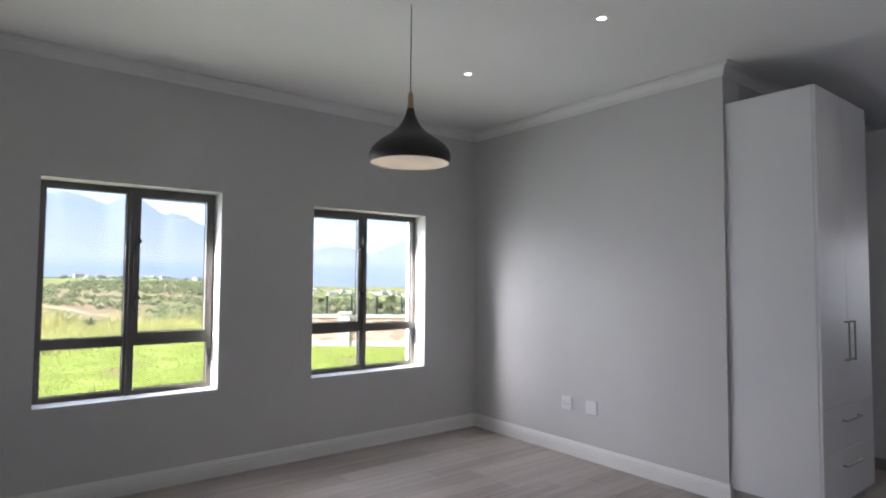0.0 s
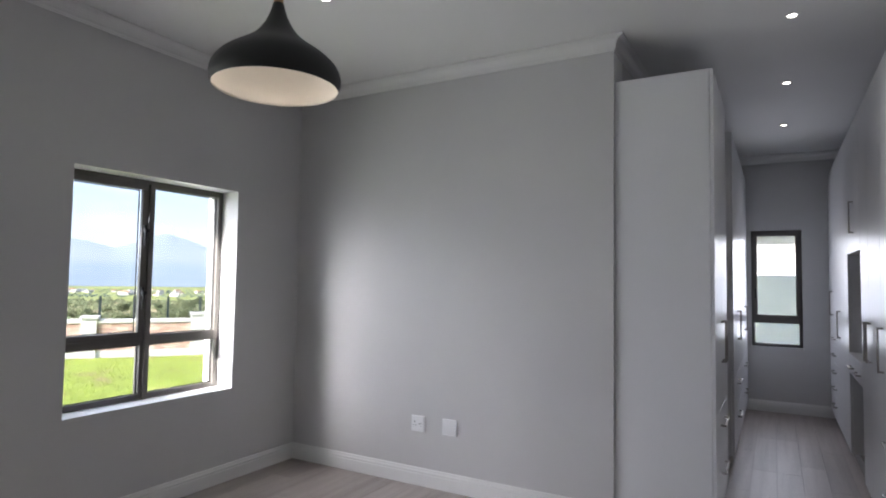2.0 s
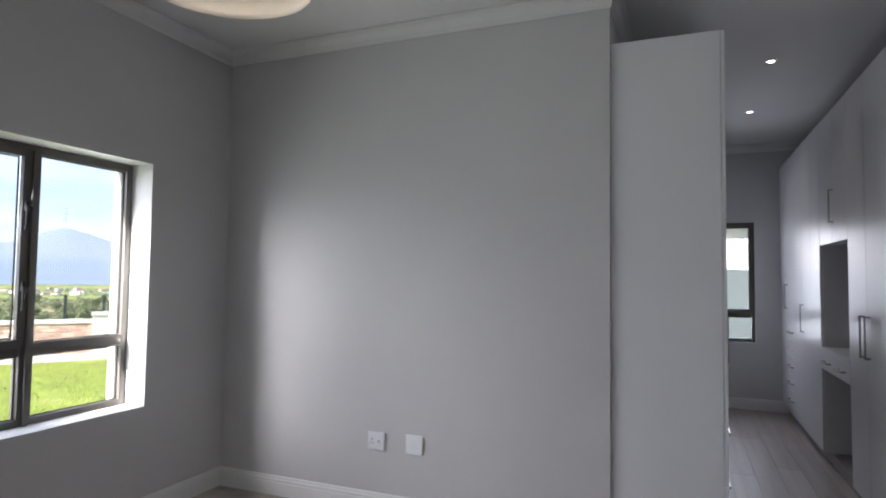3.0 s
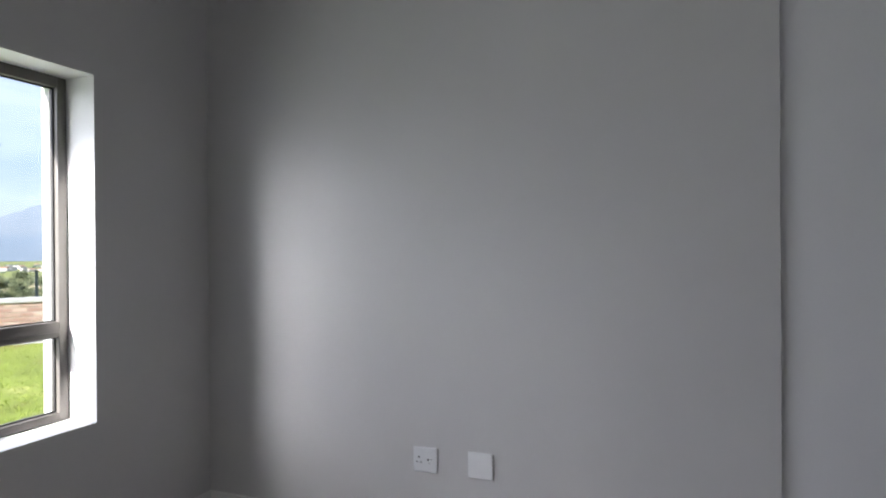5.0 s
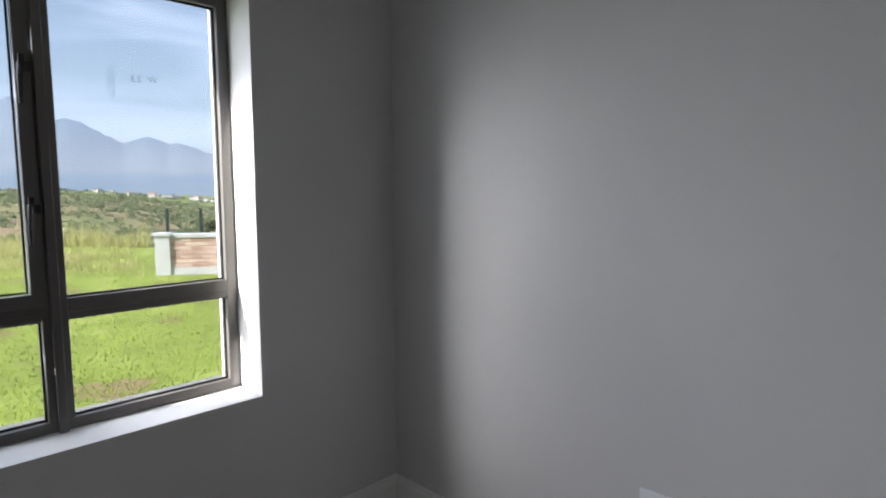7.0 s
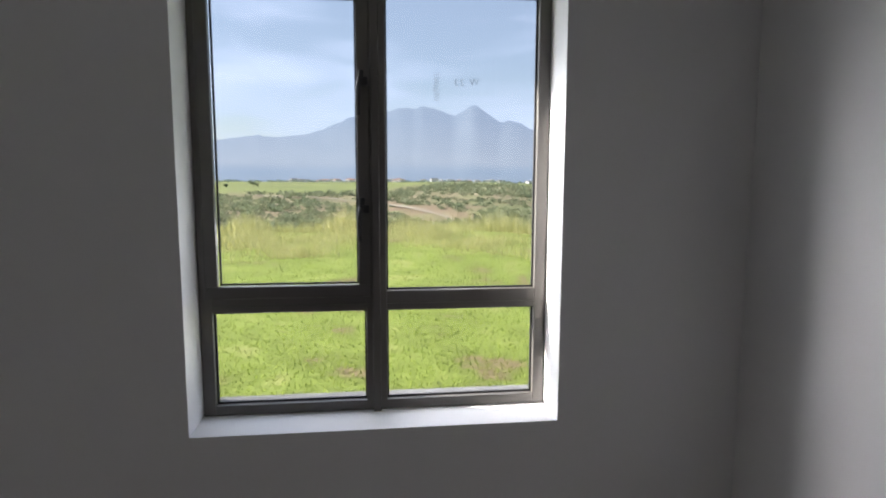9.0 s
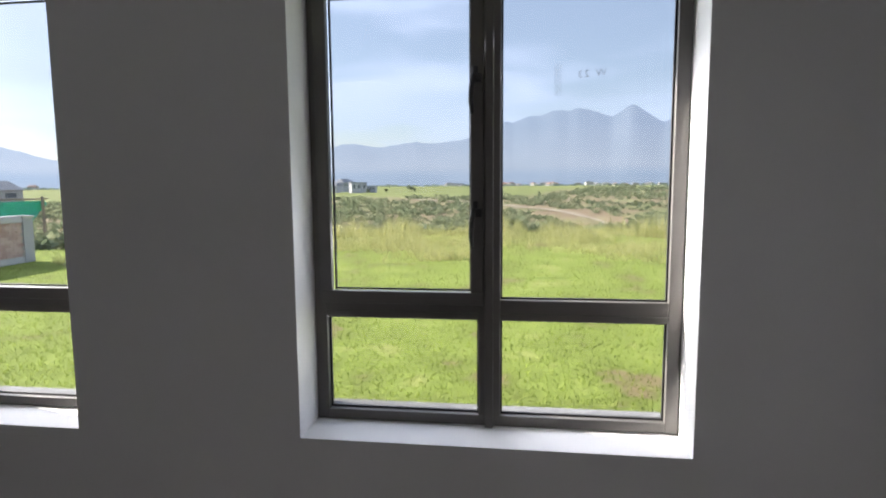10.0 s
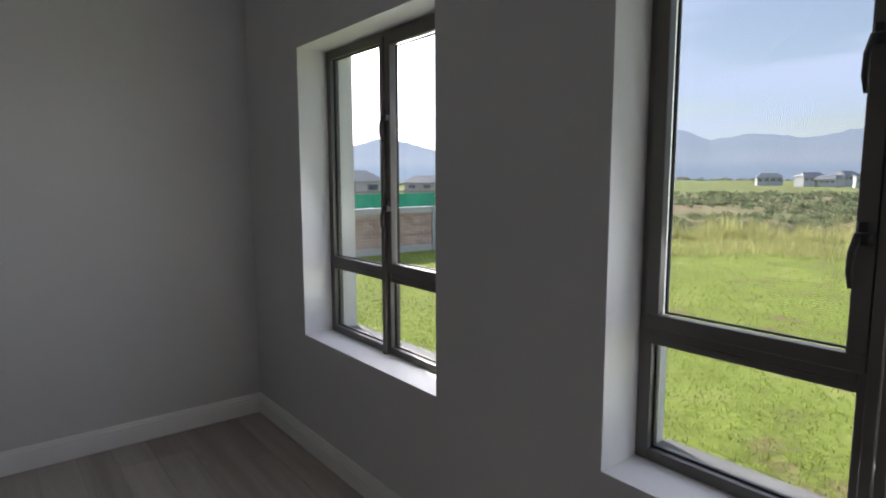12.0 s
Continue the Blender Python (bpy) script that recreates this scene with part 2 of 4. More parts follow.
# haze put into the slopes' emission, brighter towards the low western light
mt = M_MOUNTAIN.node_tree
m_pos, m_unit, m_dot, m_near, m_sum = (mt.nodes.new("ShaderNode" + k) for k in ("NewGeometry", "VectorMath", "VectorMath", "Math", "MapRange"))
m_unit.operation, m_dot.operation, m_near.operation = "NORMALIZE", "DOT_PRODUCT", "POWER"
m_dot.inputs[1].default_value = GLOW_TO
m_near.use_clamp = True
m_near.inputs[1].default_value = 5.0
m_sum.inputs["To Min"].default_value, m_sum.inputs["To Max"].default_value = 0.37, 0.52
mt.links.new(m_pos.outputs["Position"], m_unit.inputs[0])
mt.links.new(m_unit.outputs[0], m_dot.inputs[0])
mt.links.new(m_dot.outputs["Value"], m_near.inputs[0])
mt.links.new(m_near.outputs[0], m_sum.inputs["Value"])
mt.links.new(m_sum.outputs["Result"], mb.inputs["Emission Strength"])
# the emitted haze is paler low down, with a bluer line of foothills
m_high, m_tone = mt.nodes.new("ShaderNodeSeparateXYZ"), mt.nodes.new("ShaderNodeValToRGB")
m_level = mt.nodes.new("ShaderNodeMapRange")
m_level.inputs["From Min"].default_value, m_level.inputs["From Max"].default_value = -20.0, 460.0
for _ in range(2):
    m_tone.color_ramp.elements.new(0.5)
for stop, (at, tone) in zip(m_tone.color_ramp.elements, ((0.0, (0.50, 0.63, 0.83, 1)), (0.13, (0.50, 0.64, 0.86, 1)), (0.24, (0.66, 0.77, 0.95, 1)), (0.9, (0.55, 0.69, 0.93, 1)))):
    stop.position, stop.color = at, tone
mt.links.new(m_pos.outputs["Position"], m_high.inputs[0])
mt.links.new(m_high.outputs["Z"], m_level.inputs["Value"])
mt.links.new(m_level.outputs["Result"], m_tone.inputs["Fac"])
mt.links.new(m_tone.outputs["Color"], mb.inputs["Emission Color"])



def leafy(m, share=0.45):
    """Lets sunlight glow through thin leaves and blades."""
    nt = m.node_tree
    o, s = nt.nodes["Material Output"], nt.nodes["Principled BSDF"]
    mix, tr = nt.nodes.new("ShaderNodeMixShader"), nt.nodes.new("ShaderNodeBsdfTranslucent")
    nt.links.new(s.inputs["Base Color"].links[0].from_socket, tr.inputs["Color"])
    mix.inputs["Fac"].default_value = share
    nt.links.new(s.outputs[0], mix.inputs[1])
    nt.links.new(tr.outputs[0], mix.inputs[2])
    nt.links.new(mix.outputs[0], o.inputs["Surface"])


for leaf in (M_BLADE, M_STRAW, M_SCRUB, M_LEAF, M_FARLEAF, M_NET):
    leafy(leaf)


def thin_film(m, cover):
    """Lets most of the light through a faint mark on glass."""
    nt = m.node_tree
    o, s = nt.nodes["Material Output"], nt.nodes["Principled BSDF"]
    mix, tr = nt.nodes.new("ShaderNodeMixShader"), nt.nodes.new("ShaderNodeBsdfTransparent")
    mix.inputs["Fac"].default_value = cover
    nt.links.new(tr.outputs[0], mix.inputs[1])
    nt.links.new(s.outputs[0], mix.inputs[2])
    nt.links.new(mix.outputs[0], o.inputs["Surface"])


thin_film(M_INK, 0.55)
thin_film(M_RESIDUE, 0.08)


# ---- building helpers ----
def part(name, bm, mat, parent=None, label="", smooth=False):
    """Links a bmesh as one mesh object under a thing or a part."""
    me = bpy.data.meshes.new(name)
    bmesh.ops.recalc_face_normals(bm, faces=bm.faces)
    bm.to_mesh(me)
    bm.free()
    for mm in (mat if isinstance(mat, (list, tuple)) else (mat,)):
        me.materials.append(mm)
    if smooth:
        for p in me.polygons:
            p.use_smooth = True
    ob = new(name, me)
    if parent:
        ob.parent = parent
    if label:
        tagged(ob, label)
    return ob


def empty(name, label, category, at=(0, 0, 0), group="", kind=""):
    ob = new(name)
    ob.empty_display_size = 0.1
    ob.location = at
    return tagged(ob, label, category, group, kind)


def add_box(bm, lo, hi, bevel=0.0):
    b2 = bmesh.new()
    bmesh.ops.create_cube(b2, size=1)
    for v in b2.verts:
        v.co = Vector((lo[i] + (v.co[i] + 0.5) * (hi[i] - lo[i]) for i in range(3)))
    if bevel:
        bmesh.ops.bevel(b2, geom=b2.edges[:], offset=bevel, segments=2, affect="EDGES", profile=0.5)
    me = bpy.data.meshes.new("t")
    b2.to_mesh(me)
    b2.free()
    bm.from_mesh(me)
    bpy.data.meshes.remove(me)
    return bm


def box(lo, hi, bevel=0.0):
    return add_box(bmesh.new(), lo, hi, bevel)


def add_tube(bm, points, radius, sides=8):
    """A round bar through points."""
    rings = []
    for i, p in enumerate(points):
        p = Vector(p)
        a = Vector(points[max(i - 1, 0)])
        b = Vector(points[min(i + 1, len(points) - 1)])
        d = (b - a).normalized()
        u = d.orthogonal().normalized()
        if abs(d.z) < 0.9:
            u = d.cross(Vector((0, 0, 1))).normalized()
        w = d.cross(u)
        r = radius[i] if isinstance(radius, (list, tuple)) else radius
        rings.append([bm.verts.new(p + r * (math.cos(k * math.tau / sides) * u + math.sin(k * math.tau / sides) * w)) for k in range(sides)])
    for r0, r1 in zip(rings, rings[1:]):
        for k in range(sides):
            bm.faces.new((r0[k], r0[(k + 1) % sides], r1[(k + 1) % sides], r1[k]))
    bm.faces.new(rings[0][::-1])
    bm.faces.new(rings[-1])
    return bm


def lathe(profile, sides=48, closed=False):
    """Turns (radius, height) pairs about the z axis."""
    bm = bmesh.new()
    rings = [[bm.verts.new((r * math.cos(k * math.tau / sides), r * math.sin(k * math.tau / sides), z)) for k in range(sides)] for r, z in profile]
    pairs = list(zip(rings, rings[1:])) + ([(rings[-1], rings[0])] if closed else [])
    for a, b in pairs:
        for k in range(sides):
            bm.faces.new((a[k], a[(k + 1) % sides], b[(k + 1) % sides], b[k]))
    return bm


def wall(name, axis, face, thick, u0, u1, z0, z1, openings=(), mats=None, label=""):
    """A wall whose room face lies at axis = face and which is thick (signed) deep; openings (u0, u1, z0, z1) go through it."""
    us = sorted({u0, u1, *(u for o in openings for u in o[:2])})
    zs = sorted({z0, z1, *(z for o in openings for z in o[2:])})
    bm = bmesh.new()
    made = {}

    def vert(u, z, d):
        key = (u, z, d)
        if key not in made:
            made[key] = bm.verts.new((u, face + d, z) if axis == "y" else (face + d, u, z))
        return made[key]

    def solid(i, j):
        if not (0 <= i < len(us) - 1 and 0 <= j < len(zs) - 1):
            return False
        u, z = (us[i] + us[i + 1]) / 2, (zs[j] + zs[j + 1]) / 2
        return not any(o[0] < u < o[1] and o[2] < z < o[3] for o in openings)

    for i in range(len(us) - 1):
        for j in range(len(zs) - 1):
            if not solid(i, j):
                continue
            a, b, c, d = us[i], us[i + 1], zs[j], zs[j + 1]
            f = bm.faces.new([vert(a, c, 0), vert(b, c, 0), vert(b, d, 0), vert(a, d, 0)])
            f.material_index = 0
            f = bm.faces.new([vert(a, c, thick), vert(a, d, thick), vert(b, d, thick), vert(b, c, thick)])
            f.material_index = 2
            for (ii, jj, p, q) in ((i - 1, j, (a, c), (a, d)), (i + 1, j, (b, c), (b, d)), (i, j - 1, (a, c), (b, c)), (i, j + 1, (a, d), (b, d))):
                if not solid(ii, jj):
                    f = bm.faces.new([vert(*p, 0), vert(*q, 0), vert(*q, thick), vert(*p, thick)])
                    f.material_index = 1
    return tagged(part(name, bm, mats or [M_WALL, M_REVEAL, M_PLASTER]), label or "smooth plastered wall painted light grey", "wall", kind="structure")


# ---- the room ----
CEIL = 3.168
X_W, X_END, Y_S, Y_RET, Y_PAS = -4.66, 4.5, -6.0, -2.737, -4.80
W1 = (-3.93, -2.718, 0.683, 2.258)
W2 = (-1.912, -0.677, 0.692, 2.213)
WE = (-3.93, -3.378, 0.79, 2.235)
OUT = 0.335

wall("wall_north", "y", 0.0, OUT, X_W - 0.25, 0.25, -0.45, CEIL + 0.02, [W1, W2], label="light grey plastered wall with two deep window openings")
wall("wall_east", "x", 0.0, 0.25, Y_RET, 0.0, -0.45, CEIL + 0.02, label="light grey painted wall with two socket plates")
wall("wall_dressing_north", "y", Y_RET, 0.25, 0.25, X_END, -0.45, CEIL + 0.02)
wall("wall_dressing_end", "x", X_END, 0.25, Y_PAS - 0.25, Y_RET + 0.25, -0.45, CEIL + 0.02, [WE], label="light grey wall with a narrow window opening")
wall("wall_dressing_south", "y", Y_PAS, -0.25, 0.0, X_END, -0.45, CEIL + 0.02)
wall("wall_south_east", "x", 0.0, 0.25, Y_S, Y_PAS - 0.25, -0.45, CEIL + 0.02)
wall("wall_south", "y", Y_S, -0.25, X_W - 0.25, 0.25, -0.45, CEIL + 0.02)
wall("wall_west", "x", X_W, -0.25, Y_S, 0.0, -0.45, CEIL + 0.02)

bm = box((X_W - 0.25, Y_S - 0.25, CEIL), (0.25, OUT, CEIL + 0.16))
add_box(bm, (0.25, Y_PAS - 0.25, CEIL + 0.001), (X_END + 0.25, Y_RET + 0.25, CEIL + 0.161))
tagged(part("ceiling", bm, M_CEIL), "flat white painted plasterboard ceiling", "ceiling", kind="structure")
# unseen slab, added so that the house casts its shade
bm = box((X_W - 0.55, Y_S - 0.6, CEIL + 0.165), (X_END + 0.5, OUT + 0.3, CEIL + 0.4))
tagged(part("roof", bm, M_ROOF), "unseen flat grey roof slab with a short eave, added for its shade", "roof", kind="structure")

PLAN = [(X_W, 0.0), (0.0, 0.0), (0.0, Y_RET), (X_END, Y_RET), (X_END, Y_PAS), (0.0, Y_PAS), (0.0, Y_S), (X_W, Y_S)]


def run_trim(name, profile, label):
    """A moulding along every wall of the plan, mitred at the corners, one object a wall."""
    n = len(PLAN)
    for i in range(n):
        a, b = Vector(PLAN[i]), Vector(PLAN[(i + 1) % n])
        pa, nb = Vector(PLAN[i - 1]), Vector(PLAN[(i + 2) % n])
        d = (b - a).normalized()
        inward = Vector((d.y, -d.x))
        d0, d1 = (a - pa).normalized(), (nb - b).normalized()
        in0, in1 = Vector((d0.y, -d0.x)), Vector((d1.y, -d1.x))
        bm = bmesh.new()
        ring_a = [bm.verts.new(((a + (inward + in0) * p).x, (a + (inward + in0) * p).y, z)) for p, z in profile]
        ring_b = [bm.verts.new(((b + (inward + in1) * p).x, (b + (inward + in1) * p).y, z)) for p, z in profile]
        k = len(profile)
        for j in range(k):
            bm.faces.new((ring_a[j], ring_a[(j + 1) % k], ring_b[(j + 1) % k], ring_b[j]))
        bm.faces.new(ring_a)
        bm.faces.new(ring_b[::-1])
        tagged(part(name, bm, M_WHITE), label, name, kind="structure")


run_trim("baseboard", [(0.0, 0.002), (0.017, 0.002), (0.017, 0.088), (0.014, 0.093), (0.014, 0.098), (0.0165, 0.102), (0.015, 0.110), (0.010, 0.116), (0.010, 0.120), (0.007, 0.130), (0.0, 0.133)],
         "white moulded skirting board along the floor")
cove = [(0.0, CEIL - 0.003), (0.0, CEIL - 0.092), (0.010, CEIL - 0.092), (0.011, CEIL - 0.082), (0.015, CEIL - 0.079)]
cove += [(0.015 + 0.047 * (1 - math.cos(a)), CEIL - 0.079 + 0.062 * math.sin(a)) for a in [radians(18 * k) for k in range(1, 6)]]
cove += [(0.066, CEIL - 0.014), (0.074, CEIL - 0.012), (0.074, CEIL - 0.003)]
run_trim("trim_cornice", cove, "white coved plaster cornice under the ceiling")


# ---- windows ----
def bar(name, lo, hi, parent, mat=None, label="", bevel=0.003):
    return part(name, box(lo, hi, bevel), mat or M_ALU, parent, label)


def window_handle(parent, x, y, z):
    """A black lever on a pivot block, hanging down."""
    bm = box((x - 0.012, y - 0.030, z - 0.014), (x + 0.022, y, z + 0.014), 0.004)
    add_box(bm, (x - 0.008, y - 0.016, z + 0.012), (x + 0.008, y, z + 0.038), 0.003)
    add_tube(bm, [(x - 0.004, y - 0.024, z + 0.004), (x - 0.010, y - 0.036, z - 0.03), (x - 0.012, y - 0.036, z - 0.075), (x - 0.010, y - 0.026, z - 0.112)], [0.010, 0.009, 0.008, 0.006], 8)
    part("window_handle", bm, M_BLACK, parent, "black lever handle")


def window(name, op, sash_left, label):
    x0, x1, z0, z1 = op
    win = empty(name, label, "window", ((x0 + x1) / 2, 0.19, z0), kind="structure")
    y0, y1, yg = 0.170, 0.225, 0.205
    at = Vector((-(x0 + x1) / 2, -0.19, -z0))

    def p(x, y, z):
        return (x + at.x, y + at.y, z + at.z)

    xm = (x0 + x1) / 2 + (-0.006 if sash_left else -0.012)
    zt0, zt1 = z0 + 0.371, z0 + 0.441
    fw = 0.044
    part("window_frame", box(p(x0 + 0.001, y0, z0 + 0.001), p(x0 + fw, y1, z1 - 0.001), 0.003), M_ALU, win)
    part("window_frame", box(p(x1 - fw, y0, z0 + 0.001), p(x1 - 0.001, y1, z1 - 0.001), 0.003), M_ALU, win)
    part("window_frame", box(p(x0 + fw, y0, z0 + 0.001), p(x1 - fw, y1, z0 + 0.038), 0.003), M_ALU, win)
    part("window_frame", box(p(x0 + fw, y0, z1 - 0.048), p(x1 - fw, y1, z1 - 0.001), 0.003), M_ALU, win)
    bm = box(p(xm - 0.037, y0 - 0.004, z0 + 0.038), p(xm + 0.037, y1, z1 - 0.048), 0.003)
    add_box(bm, p(xm - 0.014, y0 - 0.022, z0 + 0.0015), p(xm + 0.014, y0 - 0.004, z1 - 0.03), 0.003)
    part("mullion", bm, M_ALU, win)
    for a, b in ((x0 + fw, xm - 0.037), (xm + 0.037, x1 - fw)):
        bm = box(p(a, y0, zt0), p(b, y1, zt1), 0.003)
        add_box(bm, p(a, y0 - 0.005, zt0 + 0.018), p(b, y0, zt0 + 0.024))
        part("transom", bm, M_ALU, win)
    lights = [(x0 + fw, xm - 0.037, z0 + 0.038, zt0), (xm + 0.037, x1 - fw, z0 + 0.038, zt0)]
    upper = [(x0 + fw, xm - 0.037, zt1, z1 - 0.048), (xm + 0.037, x1 - fw, zt1, z1 - 0.048)]
    sash = upper[0] if sash_left else upper[1]
    lights.append(upper[1] if sash_left else upper[0])
    # the opening casement, set proud of the frame
    a, b, c, d = sash[0] - 0.018, sash[1] + 0.018, sash[2] - 0.018, sash[3] + 0.018
    s, ys = 0.043, y0 - 0.012
    casement = part("casement", box(p(a, ys, c), p(b, ys + 0.03, c + s), 0.003), M_ALU, win)
    for lo, hi in (((a, d - s), (b, d)), ((a, c + s), (a + s, d - s)), ((b - s, c + s), (b, d - s))):
        part("casement_rail", box(p(lo[0], ys, lo[1]), p(hi[0], ys + 0.03, hi[1]), 0.003), M_ALU, casement)
    lights.append((a + s, b - s, c + s, d - s))
    hx = (b - 0.026 if sash_left else a + 0.026)
    for hz in (z0 + 1.165, z0 + 0.735):
        window_handle(casement, *p(hx, ys, hz))
    for k, (a, b, c, d) in enumerate(lights):
        bm = bmesh.new()
        g = 0.006
        for lo, hi in (((a, c), (b, c + g)), ((a, d - g), (b, d)), ((a, c + g), (a + g, d - g)), ((b - g, c + g), (b, d - g))):
            add_box(bm, p(lo[0], yg - 0.012, lo[1]), p(hi[0], yg - 0.002, hi[1]))
        pane = part("pane", box(p(a - 0.004, yg, c - 0.004), p(b + 0.004, yg + 0.006, d + 0.004)), M_GLASS, win, "clear glass pane")
        pane.visible_shadow = False
        part("gasket", bm, M_GASKET, pane)
    # outer cill of smooth plaster
    part("window_sill", box(p(x0 + 0.002, y1 + 0.002, z0 + 0.001), p(x1 - 0.002, OUT + 0.02, z0 + 0.004), 0.001), M_SILL, win, "grey cement outer sill")
    return win


window_1 = window("window_1", W1, False, "bronze-grey aluminium casement window with black lever handles")
window_2 = window("window_2", W2, True, "bronze-grey aluminium casement window with marker writing on its glass")

# glazier's mark, written on the outside of the pane, so it reads reversed from the room
fc = bpy.data.curves.new("glass_writing", "FONT")
fc.body, fc.size, fc.align_x, fc.align_y = "W 23", 0.034, "CENTER", "CENTER"
fc.space_character = 1.25
tmp = new("glass_writing_curve", fc)
dg = bpy.context.evaluated_depsgraph_get()
me = bpy.data.meshes.new_from_object(tmp.evaluated_get(dg))
bpy.data.objects.remove(tmp)
me.materials.append(M_INK)
mark = new("glass_writing", me)
mark.matrix_world = pose(-0.973, 0.2125, 1.872, 90, 3, 180)
tagged(mark, "small dark marker writing on the window glass", "writing")
bm = box((-1.092, 0.2115, 1.803), (-1.070, 0.2130, 1.905), 0.0005)
tagged(part("tape_strip", bm, M_RESIDUE), "faint strip of old tape on the glass", "tape")

# narrow window of the dressing room
y0, y1, z0, z1 = WE
win = empty("window_3", "narrow bronze-grey aluminium window with one transom", "window", (X_END + 0.13, (y0 + y1) / 2, z0), kind="structure")
at = win.location.copy()


def q(x, y, z):
    return (x - at.x, y - at.y, z - at.z)


xa, xb = X_END + 0.045, X_END + 0.095
for lo, hi in (((y0 + 0.001, z0 + 0.001), (y0 + 0.04, z1 - 0.001)), ((y1 - 0.04, z0 + 0.001), (y1 - 0.001, z1 - 0.001)), ((y0 + 0.04, z0 + 0.001), (y1 - 0.04, z0 + 0.042)), ((y0 + 0.04, z1 - 0.042), (y1 - 0.04, z1 - 0.001))):
    part("window_frame", box(q(xa, *lo), q(xb, *hi), 0.003), M_ALU, win)
part("transom", box(q(xa, y0 + 0.04, z0 + 0.29), q(xb, y1 - 0.04, z0 + 0.36), 0.003), M_ALU, win)
sc, sd = z0 + 0.35, z1 - 0.03
case = part("casement", box(q(xa - 0.012, y0 + 0.028, sc), q(xa + 0.014, y1 - 0.028, sc + 0.045), 0.003), M_ALU, win)
for lo, hi in (((y0 + 0.028, sd - 0.045), (y1 - 0.028, sd)), ((y0 + 0.028, sc + 0.045), (y0 + 0.07, sd - 0.045)), ((y1 - 0.07, sc + 0.045), (y1 - 0.028, sd - 0.045))):
    part("casement_rail", box(q(xa - 0.012, *lo), q(xa + 0.014, *hi), 0.003), M_ALU, case)
bm = box(q(xa - 0.03, y1 - 0.058, z0 + 0.60), q(xa - 0.012, y1 - 0.040, z0 + 0.72), 0.004)
part("window_handle", bm, M_BLACK, case, "black lever handle")
for c, d in ((z0 + 0.04, z0 + 0.292), (z0 + 0.358, z1 - 0.04)):
    pane = part("pane", box(q(xa + 0.025, y0 + 0.038, c), q(xa + 0.031, y1 - 0.038, d)), M_GLASS, win, "clear glass pane")
    pane.visible_shadow = False


# ---- ceiling lights ----
def downlight():
    ob = empty("downlight", "small round white recessed ceiling spotlight, lit", "downlight", group="ceiling spotlights")
    rim = [(0.0247, -0.0005), (0.043, -0.0005), (0.043, -0.003), (0.040, -0.006), (0.030, -0.005), (0.0247, -0.0025)]
    part("bezel", lathe(rim, 28, True), M_WHITE, ob, "white ring", True)
    bm = bmesh.new()
    bmesh.ops.create_circle(bm, cap_ends=True, segments=28, radius=0.0245, matrix=Matrix.Translation((0, 0, -0.002)))
    part("lens", bm, M_LAMP, ob, "glowing lens")
    return ob


SPOTS = [(-1.305, -1.395), (-1.312, -2.65), (0.17, -3.755), (1.51, -3.745), (2.93, -3.74)]
first = downlight()
first.location = (*SPOTS[0], CEIL)
lights = [first] + [copy_thing(first, pose(x, y, CEIL)) for x, y in SPOTS[1:]]
for x, y in SPOTS:
    ld = bpy.data.lights.new("downlight_beam", "SPOT")
    ld.energy, ld.spot_size, ld.spot_blend, ld.color, ld.shadow_soft_size = 0.9, radians(95), 0.8, (1.0, 0.93, 0.82), 0.03
    lamp = new("downlight_beam", ld)
    lamp.location = (x, y, CEIL - 0.012)


# ---- pendant ----
def pendant(x, y, z):
    ob = empty("pendant_lamp", "charcoal onion-shaped metal pendant lamp with cream inside, hanging from the ceiling", "pendant lamp", (x, y, z))
    outer = [(0.232, 0.0), (0.240, 0.018), (0.2425, 0.040), (0.238, 0.062), (0.226, 0.086), (0.206, 0.108), (0.180, 0.129), (0.150, 0.149), (0.120, 0.169), (0.092, 0.191), (0.068, 0.217), (0.049, 0.246), (0.034, 0.278), (0.024, 0.308), (0.0205, 0.326)]
    outer = [(r * 0.965, h * 0.975) for r, h in outer]
    inner = [(r - 0.003, h + 0.001) for r, h in outer[1:-3]]
    part("shade", lathe(outer, 64), M_SHADE, ob, "matt charcoal metal shade", True)
    lining = part("lining", lathe([(0.2236, 0.0002), (0.2215, 0.001)] + inner, 64), M_SHADE_IN, ob, "cream enamel inside", True)
    part("neck", lathe([(0.019, 0.309), (0.0165, 0.347), (0.0145, 0.392), (0.012, 0.411), (0.004, 0.415)], 24), M_WOOD, ob, "pale turned wooden neck", True)
    part("cable", add_tube(bmesh.new(), [(0, 0, 0.407), (0, 0, 0.6), (0, 0, CEIL - z - 0.0005)], 0.003, 8), M_BLACK, ob, "thin black cable", True)
    part("socket", lathe([(0.0, 0.245), (0.022, 0.245), (0.0185, 0.310), (0.0, 0.310)], 20), M_BLACK, ob)
    bulb = [(0.0, 0.150), (0.016, 0.154), (0.027, 0.166), (0.030, 0.182), (0.026, 0.202), (0.017, 0.222), (0.014, 0.245)]
    part("bulb", lathe(bulb, 20), M_BULB, ob, "warm glowing bulb", True)
    return ob


pendant(-2.316, -2.067, 2.236)


